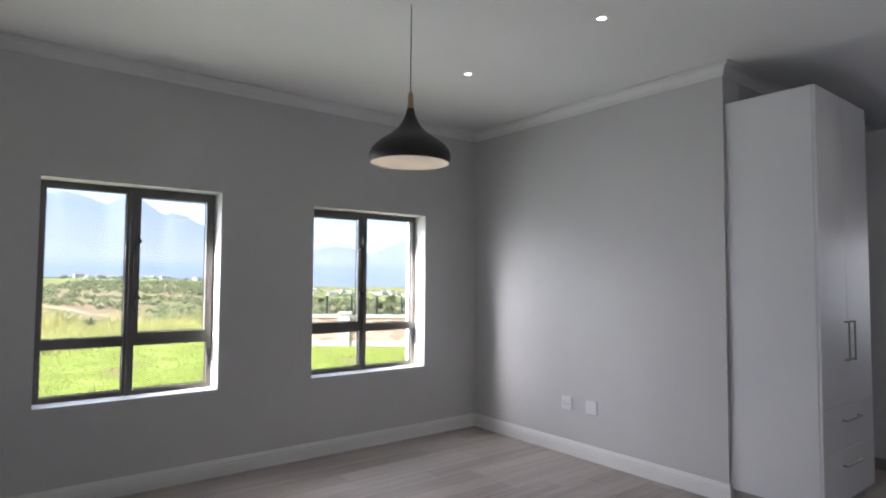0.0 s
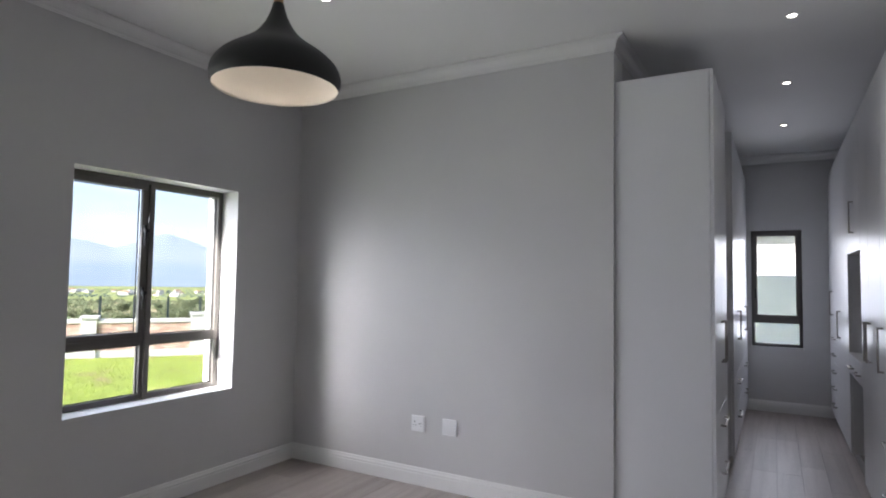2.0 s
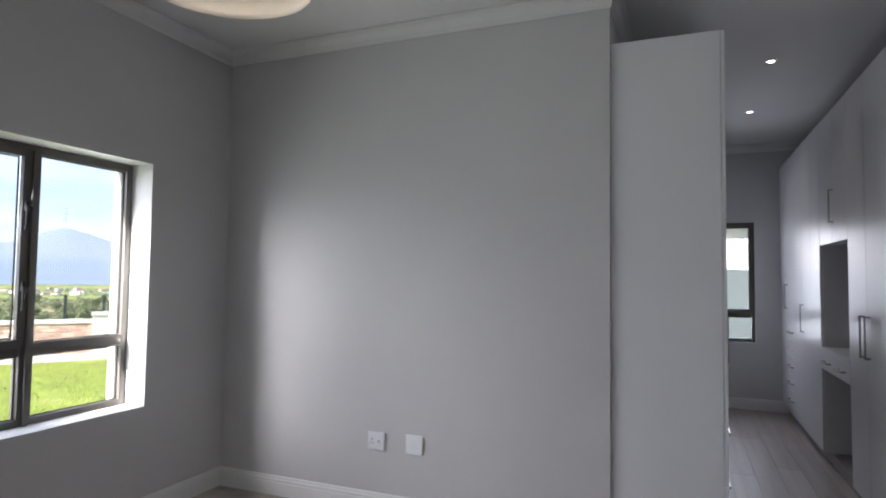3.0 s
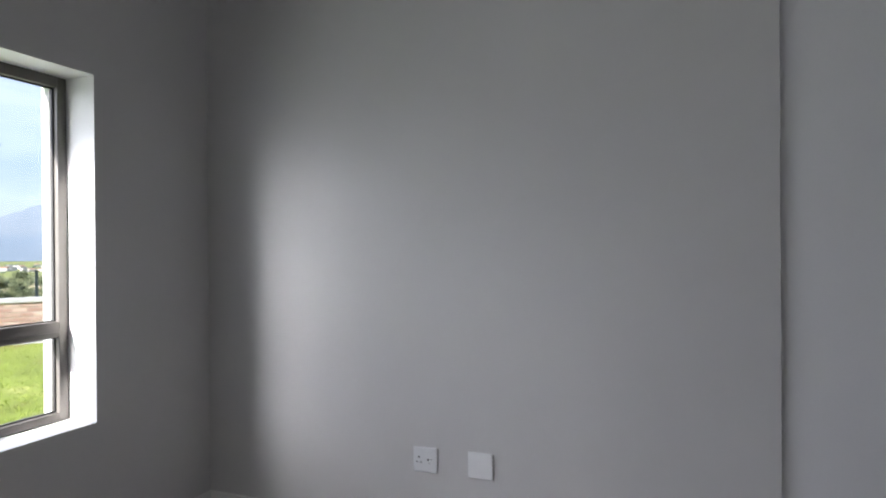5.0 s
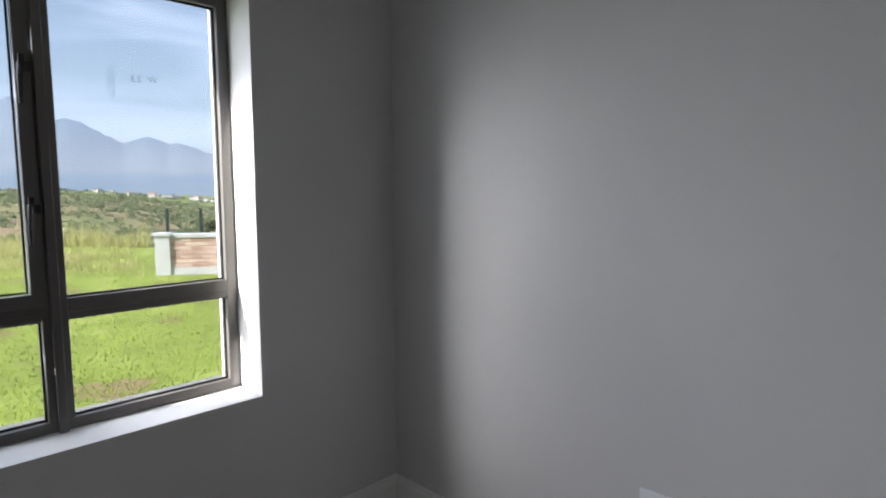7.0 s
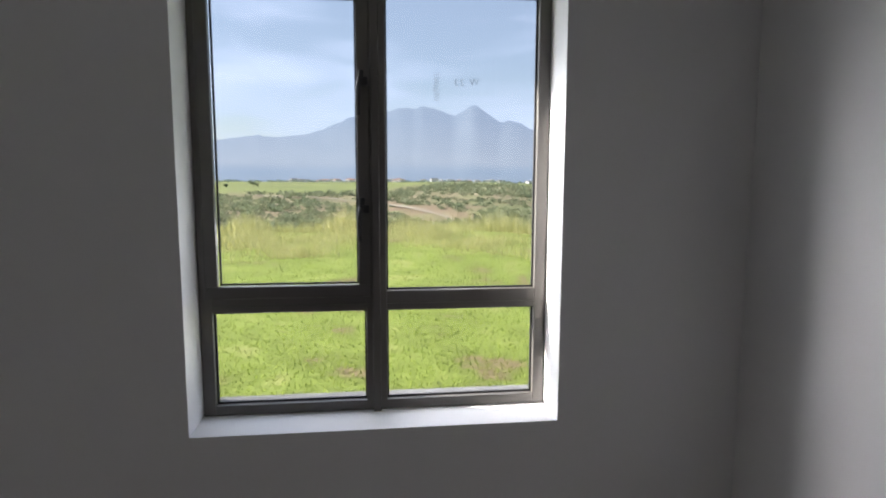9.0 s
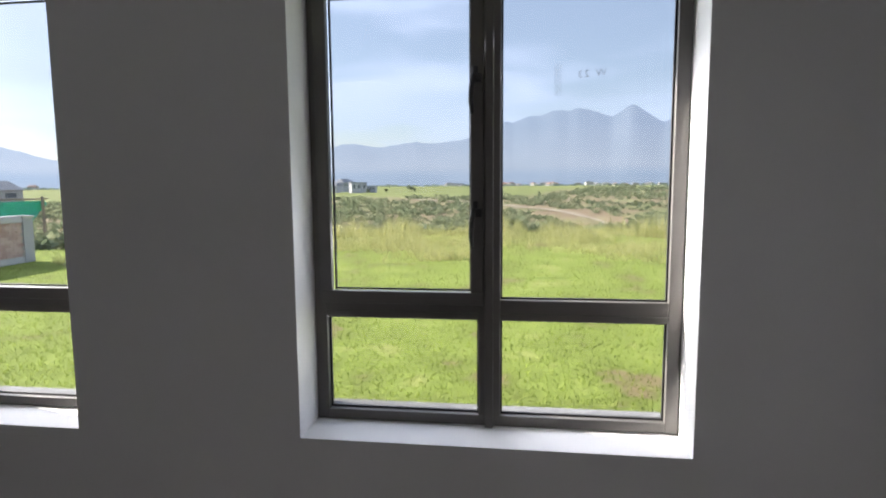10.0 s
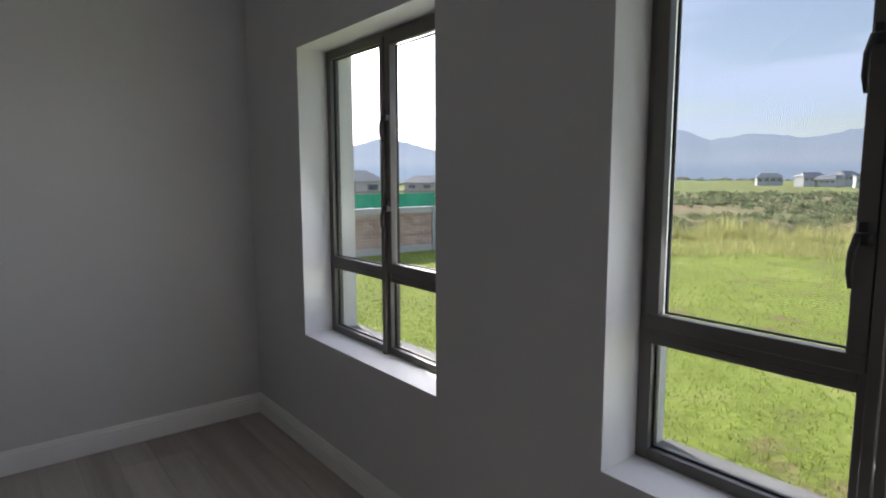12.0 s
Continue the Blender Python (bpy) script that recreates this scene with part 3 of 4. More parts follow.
# ---- cupboards ----
def bracket_handle(parent, x, z, length, upright, face, out):
    """A square bow handle standing off a front at y = face; out is the sign of its outward side."""
    h, o, t = length / 2, 0.034, 0.0055
    bm = bmesh.new()
    if upright:
        add_box(bm, (x - t, min(face + out * (o - 2 * t), face + out * o), z - h), (x + t, max(face + out * (o - 2 * t), face + out * o), z + h), 0.0015)
        for zz in (z - h + t, z + h - t):
            add_box(bm, (x - t, min(face, face + out * (o - 2 * t)), zz - t), (x + t, max(face, face + out * (o - 2 * t)), zz + t))
    else:
        add_box(bm, (x - h, min(face + out * (o - 2 * t), face + out * o), z - t), (x + h, max(face + out * (o - 2 * t), face + out * o), z + t), 0.0015)
        for xx in (x - h + t, x + h - t):
            add_box(bm, (xx - t, min(face, face + out * (o - 2 * t)), z - t), (xx + t, max(face, face + out * (o - 2 * t)), z + t))
    return part("handle", bm, M_STEEL, parent, "brushed metal bow handle")


def cupboard(x0, x1, y_back, y_front, columns, label, top=2.872, group="built-in wardrobes", plinth=0.10):
    """A tall unit. columns: (x0, x1, drawer tops from below, handle side: -1 or 1 for an edge, 0 for none, "pair" for two leaves over shared drawers)."""
    out = 1 if y_front > y_back else -1
    cy = (y_back + y_front) / 2
    ob = empty("wardrobe", label, "wardrobe", ((x0 + x1) / 2, cy, 0), group)
    ox, oy = -(x0 + x1) / 2, -cy

    def bx(xa, ya, za, xb, yb, zb, bev=0.0):
        return box((min(xa, xb) + ox, min(ya, yb) + oy, za), (max(xa, xb) + ox, max(ya, yb) + oy, zb), bev)

    front = 0.019
    part("body", bx(x0, y_back, plinth, x1, y_front - out * (front + 0.002), top, 0.0012), M_MELAMINE, ob)
    part("plinth", bx(x0 + 0.012, y_back, 0.001, x1 - 0.012, y_front - out * 0.06, plinth - 0.001), M_PLINTH, ob, "recessed grey plinth")
    g = 0.0018
    for a, b, tops, side in columns:
        base = plinth + 0.004
        for k, zt in enumerate(tops):
            d = part("drawer", bx(a + g, y_front - out * front, base + g, b - g, y_front, zt - g, 0.0012), M_MELAMINE, ob)
            bracket_handle(d, (a + b) / 2 + ox, zt - 0.10 if zt - base > 0.2 else (zt + base) / 2, 0.26 if b - a < 0.6 else 0.3, False, y_front + oy, out)
            base = zt
        leaves = [(a, (a + b) / 2, 1), ((a + b) / 2, b, -1)] if side == "pair" else [(a, b, side)]
        for a, b, side in leaves:
            d = part("door", bx(a + g, y_front - out * front, base + g, b - g, y_front, top - 0.002, 0.0012), M_MELAMINE, ob)
            hx = (a + 0.055 if side < 0 else b - 0.055) + ox
            if side:
                bracket_handle(d, hx, max(1.17, base + 0.3), 0.27, True, y_front + oy, out)
    return ob


FRONT_N, FRONT_S = -3.331, -4.20
cupboard(0.024, 0.98, Y_RET - 0.003, FRONT_N, [(0.024, 0.98, (0.445, 0.745), "pair")], "tall white melamine wardrobe with two drawers beside the room corner")
cupboard(1.75, 2.99, Y_RET - 0.02, FRONT_N, [(1.75, 2.99, (0.445, 0.745), "pair")], "tall white melamine wardrobe with two wide drawers")
cupboard(2.994, X_END - 0.004, Y_RET - 0.02, FRONT_N, [(2.994, X_END - 0.004, (0.445, 0.745), "pair")], "tall white melamine wardrobe with drawers beside the narrow window")
cupboard(0.06, 1.50, Y_PAS + 0.02, FRONT_S, [(0.06, 0.55, (0.445, 0.745), 1), (0.55, 1.07, (), 1), (1.07, 1.50, (), -1)], "tall white melamine wardrobe with three doors facing the passage")
cupboard(2.404, X_END - 0.004, Y_PAS + 0.02, FRONT_S, [(2.404, 2.80, (), 0), (2.80, 3.21, (), 1), (3.21, 3.60, (), 0), (3.60, 4.10, (0.36, 0.53, 0.71, 0.90, 1.06), 1), (4.10, X_END - 0.004, (), 0)], "tall white melamine wardrobe with a stack of five drawers")

# the dressing table niche between them
NX0, NX1 = 1.502, 2.402
cx, cy = (NX0 + NX1) / 2, (Y_PAS + FRONT_S) / 2
up = empty("wall_cabinet", "white melamine wall cabinet above the dressing table niche", "cabinet", (cx, cy, 1.83))
part("body", box((NX0 - cx, Y_PAS + 0.02 - cy, 0), (NX1 - cx, FRONT_S - 0.021 - cy, 1.04), 0.0012), M_MELAMINE, up)
for a, b, s in ((NX0, cx, 1), (cx, NX1, 0)):
    d = part("door", box((a + 0.002 - cx, FRONT_S - 0.019 - cy, -0.004), (b - 0.002 - cx, FRONT_S - cy, 1.038), 0.0012), M_MELAMINE, up)
    if s:
        bracket_handle(d, b - 0.045 - cx, 0.28, 0.26, True, FRONT_S - cy, 1)
desk = empty("dressing_table", "white built-in dressing table with two drawers and an open kneehole", "dressing table", (cx, cy, 0))
part("tabletop", box((NX0 - cx, Y_PAS + 0.02 - cy, 0.945), (NX1 - cx, FRONT_S + 0.004 - cy, 0.975), 0.002), M_MELAMINE, desk)
part("back_panel", box((NX0 - cx, Y_PAS + 0.02 - cy, 0.10), (NX1 - cx, Y_PAS + 0.036 - cy, 0.944)), M_MELAMINE, desk)
part("mirror_panel", box((NX0 - cx, Y_PAS + 0.02 - cy, 0.976), (NX1 - cx, Y_PAS + 0.036 - cy, 1.828)), M_MELAMINE, desk, "white back panel of the niche")
part("rail", box((NX0 - cx, Y_PAS + 0.037 - cy, 0.80), (NX1 - cx, FRONT_S - 0.021 - cy, 0.944)), M_MELAMINE, desk)
for a, b in ((NX0, cx), (cx, NX1)):
    d = part("drawer", box((a + 0.002 - cx, FRONT_S - 0.019 - cy, 0.80), (b - 0.002 - cx, FRONT_S - cy, 0.942), 0.0012), M_MELAMINE, desk)
    bracket_handle(d, (a + b) / 2 - cx, 0.87, 0.2, False, FRONT_S - cy, 1)
part("plinth", box((NX0 - cx, Y_PAS + 0.037 - cy, 0.001), (NX1 - cx, FRONT_S - 0.06 - cy, 0.10)), M_PLINTH, desk, "recessed grey plinth")


# ---- wall plates ----
def plate(name, y, z, label):
    ob = empty(name, label, "socket" if name == "wall_socket" else "blank plate", (0, y, z), "wall plates")
    part("cover", box((-0.0125, -0.059, -0.059), (-0.0006, 0.059, 0.059), 0.004), M_PLASTIC, ob)
    return ob


sock = plate("wall_socket", -1.277, 0.459, "white double wall socket plate with dark pin holes")
part("rim", box((-0.0142, -0.047, -0.047), (-0.0126, 0.047, 0.047), 0.0006), M_PLASTIC, sock)
for dy, dz, r in ((0.028, 0.012, 0.0045), (0.038, -0.012, 0.0035), (0.018, -0.012, 0.0035), (-0.018, 0.002, 0.0042), (-0.034, 0.006, 0.0028), (-0.026, -0.012, 0.0026)):
    bm = bmesh.new()
    bmesh.ops.create_cone(bm, cap_ends=True, segments=12, radius1=r, radius2=r, depth=0.002, matrix=Matrix.Translation((-0.0142, dy, dz)) @ Matrix.Rotation(math.pi / 2, 4, "Y"))
    part("pin_hole", bm, M_HOLE, sock)
for dy in (0.03, -0.026):
    part("rocker", box((-0.018, dy - 0.009, 0.026), (-0.0143, dy + 0.009, 0.040), 0.0012), M_PLASTIC, sock)
plate("blank_plate", -1.547, 0.464, "plain white blank wall plate")


# ---- garden ----
GROUND = -0.40


def bush_noise(x, y, s):
    return noise.noise(Vector((x * s, y * s, 3.7)))


def ease(v, lo, hi):
    t = min(max((v - lo) / (hi - lo), 0.0), 1.0)
    return t * t * (3 - 2 * t)


def lawn_edge(az):
    """How far the garden's level ground reaches."""
    return 19.0 - 4.0 * ease(az, 8, 25)


# drop of the land by distance past the lawn's edge: across the valley, down the valley, behind the houses
ACROSS = ((0, 20, 60, 92, 130, 190, 240, 400, 700, 1100, 3000), (0, 2.6, 5.9, 6.5, 5.0, 3.5, 3.1, 2.3, 1.6, 3.0, 12.0))
DOWN = ((0, 20, 45, 105, 185, 305, 500, 700, 1000, 1540, 3000), (0, 2.0, 4.6, 8.3, 10.8, 13.2, 18.0, 23.0, 30.0, 34.0, 42.0))
BEHIND = ((0, 30, 60, 100, 200, 600, 3000), (0, 1.5, 2.6, 3.7, 5.5, 8.5, 14.0))


def ground_height(x, y):
    rr = math.hypot(x, y - 2)
    az = math.degrees(math.atan2(x, y - 2))
    d = rr - lawn_edge(az)
    if d <= 0:
        return GROUND + 0.025 * bush_noise(x, y, 0.35)
    w = ease(az, 12, 30)
    v = ease(az, -42, -54) if abs(az) < 100 else 1.0
    if az > 55:
        w = 1.0
        v = ease(az, 70, 110)
    drop = (1 - w) * np.interp(d, *ACROSS) + w * np.interp(d, *DOWN)
    drop = (1 - v) * drop + v * np.interp(d, *BEHIND)
    z = GROUND - float(drop) + 0.025 * bush_noise(x, y, 0.35)
    z += 0.5 * min(d / 70, 1.0) * bush_noise(x, y, 0.02) + 0.22 * min(d / 60, 1.0) * bush_noise(x, y, 0.07)
    return z + 2.0 * min(d / 700, 1.0) * bush_noise(x, y, 0.0035)


verts, faces = [(0.0, 2.0, GROUND)], []
RINGS = [1.5 * 1.08 ** k for k in range(98)]
SEG = 220
for r in RINGS:
    for k in range(SEG):
        a = k * math.tau / SEG
        x, y = r * math.sin(a), 2 + r * math.cos(a)
        verts.append((x, y, ground_height(x, y)))
for k in range(SEG):
    faces.append((0, 1 + (k + 1) % SEG, 1 + k))
for i in range(len(RINGS) - 1):
    for k in range(SEG):
        a, b = 1 + i * SEG + k, 1 + i * SEG + (k + 1) % SEG
        faces.append((a, b, b + SEG, a + SEG))
me = bpy.data.meshes.new("ground")
me.from_pydata(verts, [], faces)
for p in me.polygons:
    p.use_smooth = True

M_GROUND = bpy.data.materials.new("lawn_and_veld")
M_GROUND.use_nodes = True
nt = M_GROUND.node_tree
b = nt.nodes["Principled BSDF"]
b.inputs["Roughness"].default_value = 0.95
b.inputs["Specular IOR Level"].default_value = 0.1
geo = nt.nodes.new("ShaderNodeNewGeometry")


def node_noise(scale, detail=4, stretch=None):
    n = nt.nodes.new("ShaderNodeTexNoise")
    n.inputs["Scale"].default_value, n.inputs["Detail"].default_value = scale, detail
    if stretch:
        mp = nt.nodes.new("ShaderNodeMapping")
        mp.inputs["Scale"].default_value = stretch
        nt.links.new(geo.outputs["Position"], mp.inputs["Vector"])
        nt.links.new(mp.outputs[0], n.inputs["Vector"])
    else:
        nt.links.new(geo.outputs["Position"], n.inputs["Vector"])
    return n


def node_ramp(source, stops):
    rp = nt.nodes.new("ShaderNodeValToRGB")
    while len(rp.color_ramp.elements) < len(stops):
        rp.color_ramp.elements.new(0.5)
    for e, (pos, c) in zip(rp.color_ramp.elements, stops):
        e.position, e.color = pos, (*c, 1)
    nt.links.new(source, rp.inputs["Fac"])
    return rp


def node_mix(fac, a, b2):
    mx = nt.nodes.new("ShaderNodeMixRGB")
    nt.links.new(fac, mx.inputs["Fac"])
    nt.links.new(a, mx.inputs["Color1"])
    nt.links.new(b2, mx.inputs["Color2"])
    return mx.outputs["Color"]


lawn = node_ramp(node_noise(1.4, 8).outputs["Fac"], [(0.31, (0.25, 0.195, 0.105)), (0.39, (0.20, 0.24, 0.058)), (0.58, (0.25, 0.31, 0.068)), (0.74, (0.36, 0.365, 0.13))])
veld = node_ramp(node_noise(0.045, 9, (1, 2.4, 1)).outputs["Fac"], [(0.30, (0.16, 0.175, 0.085)), (0.44, (0.23, 0.235, 0.11)), (0.54, (0.27, 0.195, 0.13)), (0.62, (0.30, 0.25, 0.15)), (0.74, (0.29, 0.295, 0.135))])
fields = node_ramp(node_noise(0.006, 5, (1, 2.5, 1)).outputs["Fac"], [(0.30, (0.13, 0.15, 0.07)), (0.42, (0.20, 0.23, 0.085)), (0.58, (0.24, 0.265, 0.095)), (0.72, (0.21, 0.20, 0.10))])
far = nt.nodes.new("ShaderNodeVectorMath")
far.operation = "LENGTH"
nt.links.new(geo.outputs["Position"], far.inputs[0])


def band(lo, hi):
    mr = nt.nodes.new("ShaderNodeMapRange")
    mr.interpolation_type = "SMOOTHSTEP"
    mr.inputs["From Min"].default_value, mr.inputs["From Max"].default_value = lo, hi
    nt.links.new(far.outputs["Value"], mr.inputs["Value"])
    return mr.outputs["Result"]


c = node_mix(band(19, 26), lawn.outputs["Color"], veld.outputs["Color"])
# the green fields begin farther off to the east of the track
apart = nt.nodes.new("ShaderNodeSeparateXYZ")
nt.links.new(geo.outputs["Position"], apart.inputs[0])
slope = nt.nodes.new("ShaderNodeMath")
slope.operation = "DIVIDE"
nt.links.new(apart.outputs["X"], slope.inputs[0])
nt.links.new(apart.outputs["Y"], slope.inputs[1])
shift = nt.nodes.new("ShaderNodeMapRange")
shift.interpolation_type = "SMOOTHSTEP"
for key, val in (("From Min", -0.02), ("From Max", 0.13), ("To Min", 0.0), ("To Max", 330.0)):
    shift.inputs[key].default_value = val
nt.links.new(slope.outputs[0], shift.inputs["Value"])
nearer = nt.nodes.new("ShaderNodeVectorMath")
nearer.operation = "SUBTRACT"
nt.links.new(far.outputs["Value"], nearer.inputs[0])
nt.links.new(shift.outputs["Result"], nearer.inputs[1])
field_band = nt.nodes.new("ShaderNodeMapRange")
field_band.interpolation_type = "SMOOTHSTEP"
field_band.inputs["From Min"].default_value, field_band.inputs["From Max"].default_value = 205, 250
nt.links.new(nearer.outputs[0], field_band.inputs["Value"])
c = node_mix(field_band.outputs["Result"], c, fields.outputs["Color"])
nt.links.new(c, b.inputs["Base Color"])
bp = nt.nodes.new("ShaderNodeBump")
bp.inputs["Strength"].default_value, bp.inputs["Distance"].default_value = 0.6, 0.05
nt.links.new(node_noise(9, 5).outputs["Fac"], bp.inputs["Height"])
nt.links.new(bp.outputs["Normal"], b.inputs["Normal"])
me.materials.append(M_GROUND)
tagged(new("ground", me), "green lawn running out into rough grass and scrubland", "ground", kind="structure")

# concrete apron along the house
tagged(part("pavement", box((X_W - 1.0, OUT + 0.001, GROUND - 0.05), (0.9, OUT + 0.35, GROUND + 0.035), 0.01), M_CEMENT), "narrow concrete apron along the house wall", "pavement", kind="structure")


def blades(name, count, place, low, high, width, mat, label, lean=0.5, ragged=0.0):
    """Many single blades of grass in one mesh."""
    rng = np.random.default_rng(len(name) + count)
    vs, fs = [], []
    for _ in range(count):
        x, y = place(rng)
        z = ground_height(x, y)
        h = low + (high - low) * rng.random() ** 1.5
        if ragged:
            h *= max(0.25, 1 + ragged * bush_noise(x, y, 0.55) + 0.6 * ragged * bush_noise(x, y, 1.9))
        a = rng.random() * math.tau
        l = h * lean * (rng.random() * 2 - 1)
        dx, dy = math.cos(a) * width, math.sin(a) * width
        n = len(vs)
        mx, my = x - math.sin(a) * l * 0.35, y + math.cos(a) * l * 0.35
        vs += [(x - dx, y - dy, z - 0.01), (x + dx, y + dy, z - 0.01), (mx + dx * 0.7, my + dy * 0.7, z + h * 0.6), (mx - dx * 0.7, my - dy * 0.7, z + h * 0.6), (x - math.sin(a) * l, y + math.cos(a) * l, z + h)]
        fs += [(n, n + 1, n + 2, n + 3), (n + 3, n + 2, n + 4)]
    m = bpy.data.meshes.new(name)
    m.from_pydata(vs, [], fs)
    m.materials.append(mat)
    return tagged(new(name, m), label, "grass", kind="stuff")


def lawn_place(rng):
    y = 0.75 + 15 * rng.random() ** 1.7
    return -1.5 + (rng.random() * 2 - 1) * (4.5 + y * 1.1), y


def straw_place(rng):
    while True:
        az, e = -54 + 70 * rng.random(), rng.random()
        edge = lawn_edge(az)
        rr = edge - 8.0 + 11.5 * e
        x, y = rr * math.sin(radians(az)), 2 + rr * math.cos(radians(az))
        if bush_noise(x, y, 0.3) + 0.11 * (rr - edge + 3.6) > 0.22 * rng.normal() and x > -13:
            return x, y


def weed_place(rng):
    while True:
        az = -52 + 70 * rng.random()
        rr = lawn_edge(az) - 1.0 + 3.2 * rng.random()
        x, y = rr * math.sin(radians(az)), 2 + rr * math.cos(radians(az))
        if bush_noise(x, y, 0.45) + ease(az, 0, -25) * 0.35 > 0.16 + 0.1 * rng.normal() and x > -13:
            return x, y


blades("lawn_grass", 120000, lawn_place, 0.012, 0.055, 0.0055, M_BLADE, "short green lawn grass", 2.2)
blades("long_grass", 52000, straw_place, 0.03, 0.27, 0.007, M_STRAW, "long yellow-green wild grass at the lawn's edge", 1.3, 1.5)

blades("tall_weeds", 7000, weed_place, 0.16, 0.72, 0.012, M_STRAW, "tall yellow seed heads along the lawn's edge", 0.5, 1.2)

# ---- scrub, trees ----
def leaf_cloud(rng, centre, radius, count, size, squash=0.7):
    """Small leaf quads over uneven clumps."""
    vs, fs = [], []
    lumps = [(Vector(rng.normal(size=3)) * radius * 0.42, radius * (0.35 + 0.35 * rng.random())) for _ in range(7)]
    for _ in range(count):
        c0, rr = lumps[rng.integers(len(lumps))]
        d = Vector(rng.normal(size=3)).normalized()
        p = c0 + d * rr * (0.55 + 0.5 * rng.random())
        p = Vector((p.x, p.y, p.z * squash)) + Vector(centre)
        u = Vector(rng.normal(size=3)).normalized()
        w = (d + 0.6 * Vector(rng.normal(size=3))).normalized().cross(u).normalized()
        s = size * (0.6 + 0.8 * rng.random())
        n = len(vs)
        vs += [tuple(p - u * s), tuple(p + w * s * 0.6), tuple(p + u * s), tuple(p - w * s * 0.6)]
        fs.append((n, n + 1, n + 2, n + 3))
    return vs, fs


# sandy farm track winding down the valley
def track(t):
    az = radians(np.interp(t, (0, 0.36, 0.55, 0.75, 1), (-27, -10, -4, 3, 8.5)) + 0.5 * math.sin(t * 17))
    r = np.interp(t, (0, 0.36, 0.55, 0.75, 1), (345, 200, 183, 143, 112))
    return r * math.sin(az), r * math.cos(az), math.sin(az), math.cos(az)


TRACK = [track(i / 79) for i in range(80)]
vs, fs = [], []
for i, (x, y, ux, uy) in enumerate(TRACK):
    half = 2.6 + 0.5 * math.sin(i * 0.9)
    for s in (-1, 1):
        px, py = x + ux * s * half, y + uy * s * half
        vs.append((px, py, ground_height(px, py) + 0.25))
    if i:
        n = len(vs)
        fs.append((n - 4, n - 3, n - 1, n - 2))
m = bpy.data.meshes.new("path")
m.from_pydata(vs, [], fs)
m.materials.append(material("pale_sand", (0.30, 0.25, 0.17), (0.40, 0.34, 0.25), 0.95, scale=0.2, fine=2))
tagged(new("path", m), "pale sandy track winding through the scrub", "path", kind="structure")

rng = np.random.default_rng(5)
vs, fs = [], []
for _ in range(10500):
    az = -62 + 110 * rng.random()
    a, r = radians(az), 24 + (205 + 250 * ease(az, 0, 9)) * rng.random() ** 1.15
    x, y = r * math.sin(a), r * math.cos(a)
    if bush_noise(x, y, 0.03) + 0.5 * rng.random() < -0.02:
        continue
    if min((x - p[0]) ** 2 + (y - p[1]) ** 2 for p in TRACK) < 30 or min((x - p[0] * 0.93) ** 2 + (y - p[1] * 0.93) ** 2 for p in TRACK) < 20:
        continue
    size = (0.35 + 0.9 * rng.random() ** 2) * (1 + r / 200)
    near = r < 130
    v2, f2 = leaf_cloud(rng, (x, y, ground_height(x, y) + size * 0.2), size, 80 if near else 30, size * (0.15 if near else 0.25), 0.42)
    n = len(vs)
    vs += v2
    fs += [tuple(i + n for i in f) for f in f2]
m = bpy.data.meshes.new("scrub")
m.from_pydata(vs, [], fs)
m.materials.append(M_SCRUB)
tagged(new("scrub", m), "low grey-green scrub bushes over the valley", "scrub", kind="stuff")


def tree(seed):
    rng = np.random.default_rng(seed)
    ob = empty("tree", "dark green leafy tree in the valley beyond the garden wall", "tree", group="trees in the valley")
    bm = add_tube(bmesh.new(), [(0, 0, -0.3), (0.1, 0, 1.2), (0.05, 0.1, 2.4), (0.1, 0.1, 4.2)], [0.22, 0.17, 0.13, 0.05], 8)
    for k in range(5):
        a = k * 1.3 + rng.random()
        add_tube(bm, [(0.06, 0.06, 1.6 + 0.3 * k), (0.9 * math.cos(a), 0.9 * math.sin(a), 2.5 + 0.3 * k), (1.7 * math.cos(a), 1.7 * math.sin(a), 3.1 + 0.3 * k)], [0.09, 0.06, 0.02], 6)
    part("trunk", bm, M_BARK, ob)
    v2, f2 = leaf_cloud(rng, (0, 0, 3.4), 2.7, 1500, 0.26, 0.75)
    m = bpy.data.meshes.new("crown")
    m.from_pydata(v2, [], f2)
    m.materials.append(M_LEAF)
    crown = new("crown", m)
    crown.parent = ob
    return ob


kinds = [tree(s) for s in (11, 23, 37)]
rng = np.random.default_rng(8)
spots = []
for k in range(56):
    a = radians(23 + 31 * rng.random())
    spots.append((a, 95 + 230 * rng.random() ** 1.3, 0.5 + 0.4 * rng.random()))
for k in range(5):
    spots.append((radians(-32 + 24 * rng.random()), 340 + 80 * rng.random(), 0.4 + 0.35 * rng.random()))
for k, (a, r, s) in enumerate(spots):
    x, y = r * math.sin(a), r * math.cos(a)
    src = kinds[k % 3]
    if k < 3:
        src.location, src.rotation_euler = (x, y, ground_height(x, y)), (0, 0, k)
    else:
        copy_thing(src, pose(x, y, ground_height(x, y), 0, 0, 360 * rng.random()) @ Matrix.Diagonal((s, s, s, 1)))


